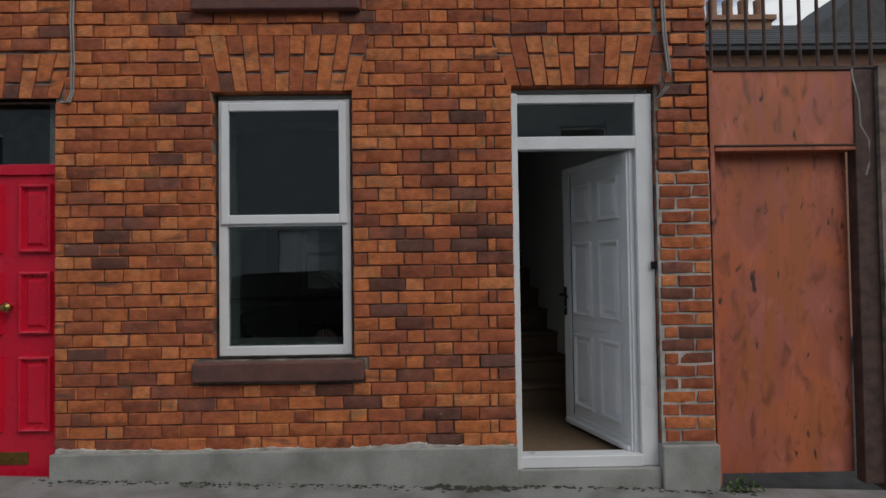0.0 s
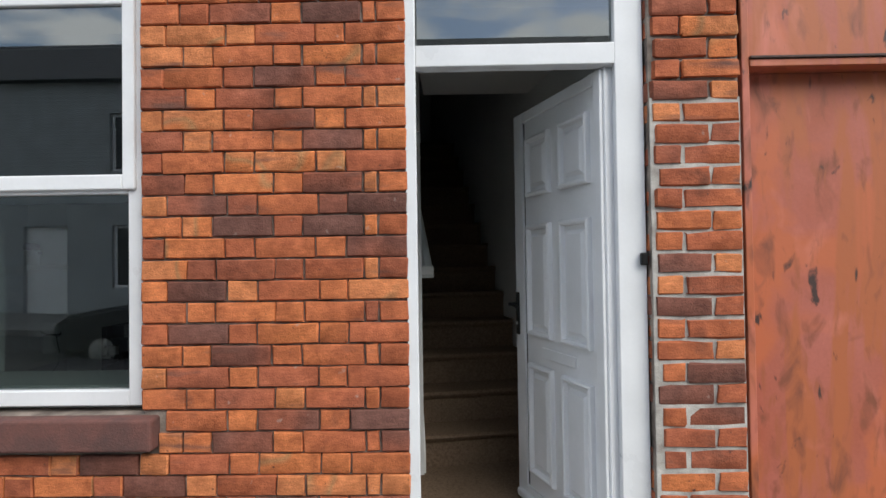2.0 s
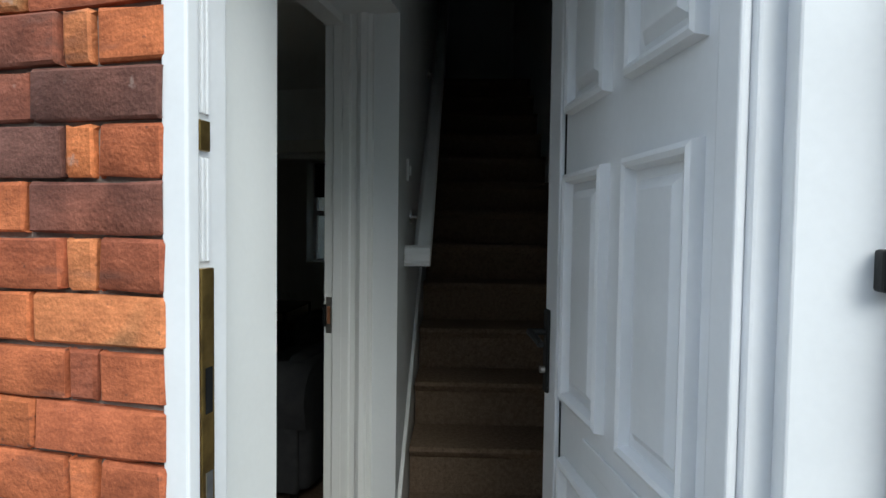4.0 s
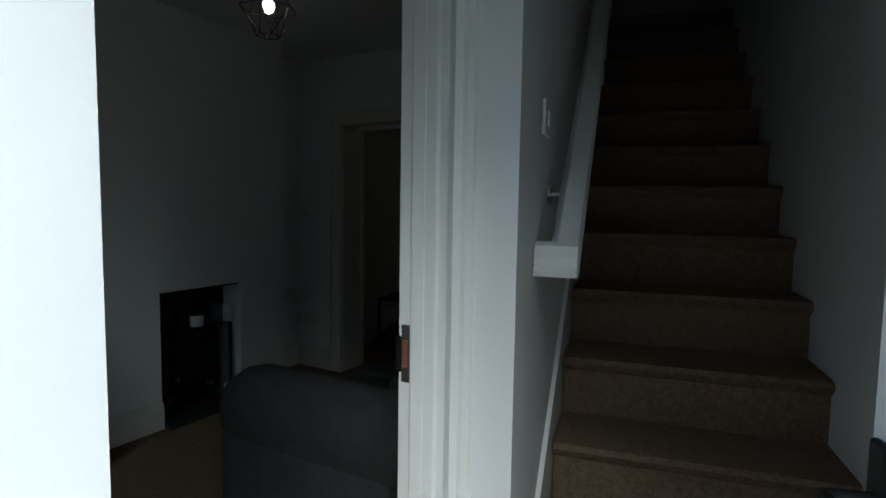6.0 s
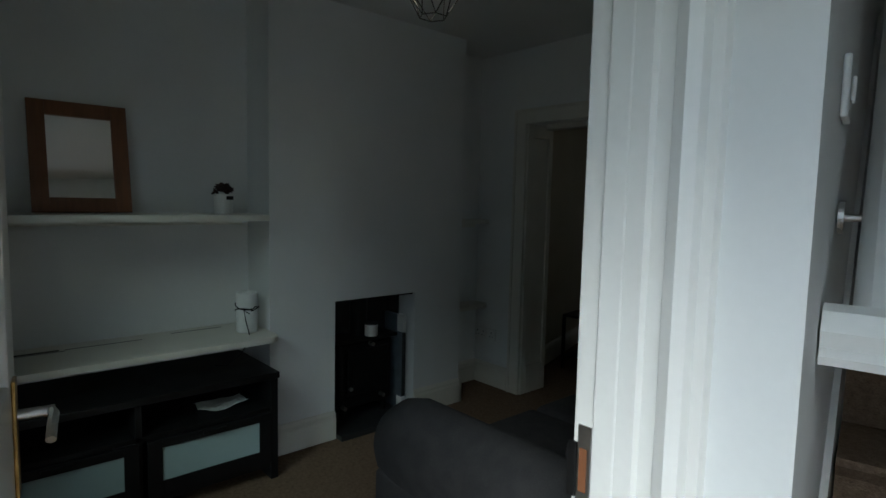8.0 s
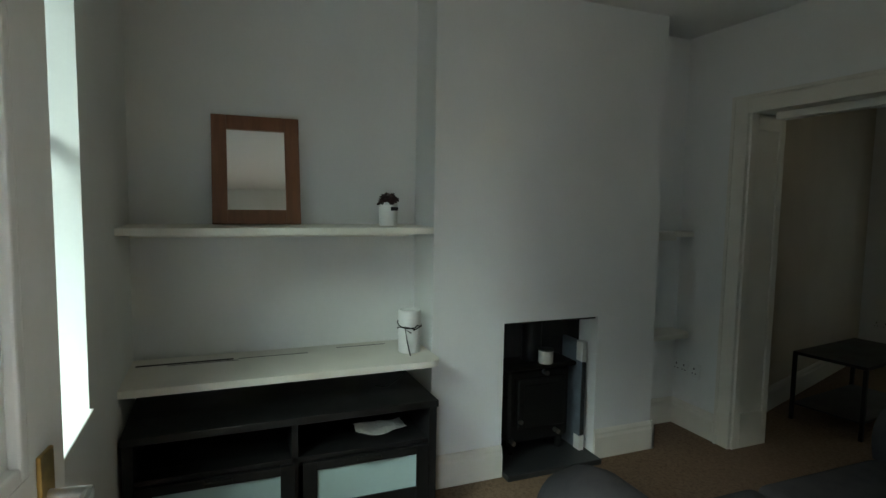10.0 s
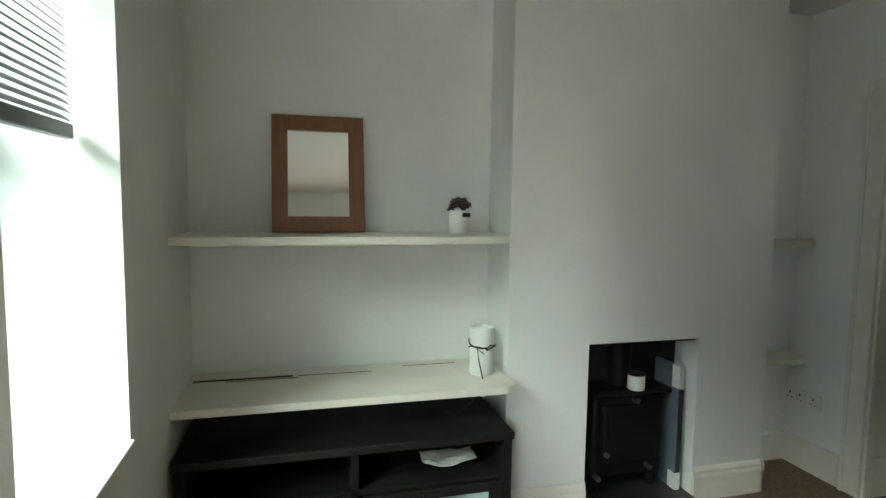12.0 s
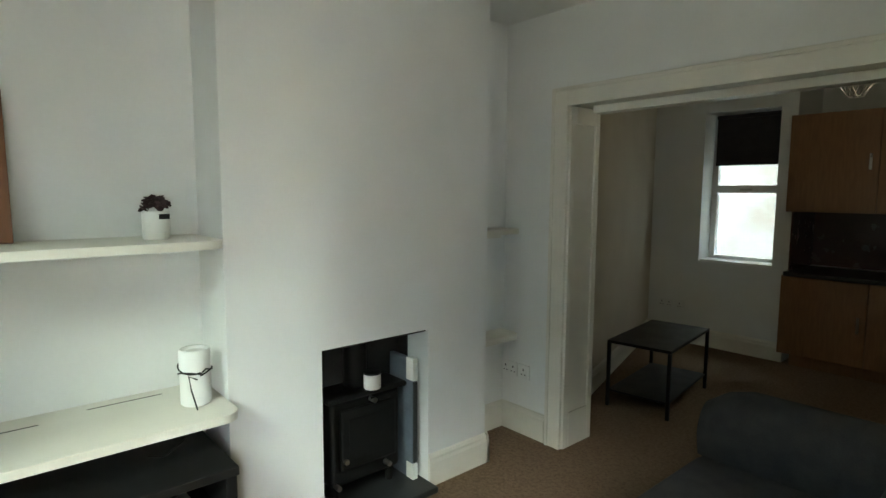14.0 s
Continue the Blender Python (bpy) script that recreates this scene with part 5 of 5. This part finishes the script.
joined = {}
counts = {}
def lay(owner, x0, x1, z, single, rnd, y=0.0, h=COURSE - JOINT, splay=0.0, rough=1.0):
    w = round((x1 - x0) / 0.004) * 0.004
    if w < 0.03:
        return
    place = Vector(((x0 + x1) / 2, y + rnd.uniform(-0.003, 0.003), z))
    if single and counts.get(owner.name, 0) < 300:
        counts[owner.name] = counts.get(owner.name, 0) + 1
        o = new("brick", brick_mesh(w, h, rnd.randrange(4), splay, rough))
        o.parent = owner
        o.location = place
        o.rotation_euler = (0, rnd.uniform(-0.008, 0.008) * rough, rnd.uniform(-0.012, 0.012) * (rough - 1))
        return
    vs, fs = brick_grid(w, h, rnd.randrange(10 ** 6), splay, rough)
    V, Fc = joined.setdefault((owner.name, w < 0.15), ([], []))
    n0 = len(V)
    V.extend([tuple(Vector(v) + place) for v in vs])
    Fc.extend([tuple(i + n0 for i in f) for f in fs])


ARCHES = [(WX0, WX1, WZ1, 0.375), (DX0, DX1, DZ1, 0.335), (-3.86, -2.932, 2.56, 0.3)]


def blocked(z0, z1):
    """Stretches of the course from z0 to z1 in which no brick is laid."""
    out = []
    zm = (z0 + z1) / 2
    for x0, x1, a, b in ((WX0, WX1, WZ0 - 0.02, WZ1), (DX0, DX1, -1, DZ1), (-3.86, -2.932, -1, 2.56)):
        if a < zm < b:
            out.append((x0, x1))
    for x0, x1, zb, hh in ARCHES:
        if zb <= zm < zb + hh - 0.02:
            g = 0.03 + 0.09 * (zm - zb) / hh
            out.append((x0 - g, x1 + g))
    for a, b in ((0.735, 0.858), (3.1, 3.22)):
        if a < zm < b:
            out.append((-2.045, -0.968))
    return sorted(out)


def free(x0, x1, cuts):
    parts = [(x0, x1)]
    for a, b in cuts:
        nxt = []
        for p, q in parts:
            if b <= p or a >= q:
                nxt.append((p, q))
            else:
                if a - p > 0.03:
                    nxt.append((p, a - 0.003))
                if q - b > 0.03:
                    nxt.append((b + 0.003, q))
        parts = nxt
    return parts


row = 0
z = BED
rnd = random.Random(7)
while z + COURSE < TOP:
    cuts = blocked(z, z + COURSE)
    zc = z + COURSE / 2
    # leftwards from the door jamb
    x = -0.002
    k = 0
    seq = [S_LEN, H_LEN] if row % 2 == 0 else [H_LEN, S_LEN]
    if row % 2 == 1:
        for w in (H_LEN, 0.05):
            for p, q in free(x - w, x, cuts):
                lay(wall_front, p, q, zc, q > -1.05 and zc < 2.6, rnd)
            x -= w + JOINT
        seq = [S_LEN, H_LEN]
    while x > -5.0:
        w = seq[k % 2] + rnd.uniform(-0.006, 0.006)
        owner = wall_front if x - w / 2 > -2.93 else wall_neighbour
        for p, q in free(x - w, x, cuts):
            lay(owner, p, q, zc, q > -1.05 and zc < 2.6, rnd)
        x -= w + JOINT
        k += 1
    # above the door and the pier
    x = 0.005
    k = row
    while x < 0.925:
        w = (S_LEN, H_LEN)[k % 2]
        for p, q in free(x, min(x + w, 0.92), cuts):
            lay(wall_front, p, q, zc, False, rnd)
        x += w + JOINT
        k += 1
    j = 0.012
    a = 0.93 + rnd.uniform(-0.006, 0.008)
    mid = 0.93 + (0.118 if row % 2 == 0 else 0.225)
    for p, q in ((a, mid), (mid + j, 1.272)):
        for p, q in free(p, q, cuts):
            lay(wall_front, p, q, zc, zc < 2.6, rnd, y=rnd.uniform(-0.006, 0.004), h=COURSE - 0.014, splay=0.03 if p < 1.0 else 0.0, rough=2.0)
    z += COURSE
    row += 1
# flat arches of standing bricks
for x0, x1, zb, hh in ARCHES:
    owner = wall_neighbour if x0 < -3 else wall_front
    n = 11
    for k in range(n):
        f0, f1 = k / n, (k + 1) / n
        g = 0.006
        def line(f, v):
            lo = x0 - 0.03 + (x1 - x0 + 0.06) * f
            hi = x0 - 0.12 + (x1 - x0 + 0.24) * f
            return lo + (hi - lo) * v
        cutv = 0.34 if k % 2 else 0.64
        for v0, v1 in ((0.0, cutv - 0.01), (cutv + 0.01, 1.0)):
            jag = rnd.uniform(-0.002, 0.005)
            quad = [(line(f0, v0) + g / 2, zb + hh * v0), (line(f1, v0) - g / 2, zb + hh * v0), (line(f1, v1) - g / 2, zb + hh * v1 - 0.012), (line(f0, v1) + g / 2, zb + hh * v1 - 0.012)]
            cx = sum(q[0] for q in quad) / 4
            cz = sum(q[1] for q in quad) / 4
            V, Fc = joined.setdefault((owner.name, k % 3 != 1), ([], []))
            n0 = len(V)
            rim = [(u + (cx - u) * 0.06, w + (cz - w) * 0.03) for u, w in quad]
            for u, w in rim:
                V.append((u, jag + rnd.uniform(-0.001, 0.001), w))
            for u, w in quad:
                V.append((u, jag + 0.005, w))
            for u, w in quad:
                V.append((u, 0.09, w))
            Fc.append((n0, n0 + 1, n0 + 2, n0 + 3))
            for a in range(4):
                b2 = (a + 1) % 4
                Fc.append((n0 + 4 + a, n0 + 4 + b2, n0 + b2, n0 + a))
                Fc.append((n0 + 8 + a, n0 + 8 + b2, n0 + 4 + b2, n0 + 4 + a))
for owner in (wall_front, wall_neighbour):
    for short in (False, True):
        V, Fc = joined[(owner.name, short)]
        me = bpy.data.meshes.new("bricks")
        me.from_pydata(V, [], Fc)
        me.materials.append(HEADERS if short else BRICKS)
        me.shade_smooth()
        me.set_sharp_from_angle(angle=radians(35))
        o = new("bricks", me)
        o.parent = owner
        tagged(o, kind="stuff")
structure("pointing", boxes((0.934, 1.277, 0.0065, 0.0145, 0.29, 2.05)), MORTAR_PALE, "pale fresh pointing between the pier bricks", "mortar")

# ragged cement smeared up from the plinth
b = bmesh.new()
n = 260
prev = None
for k in range(n + 1):
    x = -2.92 + 2.9 * k / n
    hgt = 0.012 + 0.045 * max(0.0, noise.noise(Vector((x * 2.2, 0.2, 0.0))) + 0.1) + 0.03 * max(0.0, noise.noise(Vector((x * 14, 1.2, 0.0)))) + 0.012 * abs(noise.noise(Vector((x * 55, 2.2, 0.0))))
    cur = [b.verts.new((x, -0.004, 0.29)), b.verts.new((x, -0.0055 - 0.003 * noise.noise(Vector((x * 22, 3.0, 0))), 0.29 + hgt * 0.7)), b.verts.new((x, 0.006, 0.29 + hgt)), b.verts.new((x, 0.02, 0.29 + hgt))]
    if prev:
        for i in range(3):
            b.faces.new((prev[i], cur[i], cur[i + 1], prev[i + 1]))
    prev = cur
structure("cement_smear", b, MORTAR_PALE, "ragged pale cement smeared over the lowest bricks", "mortar")
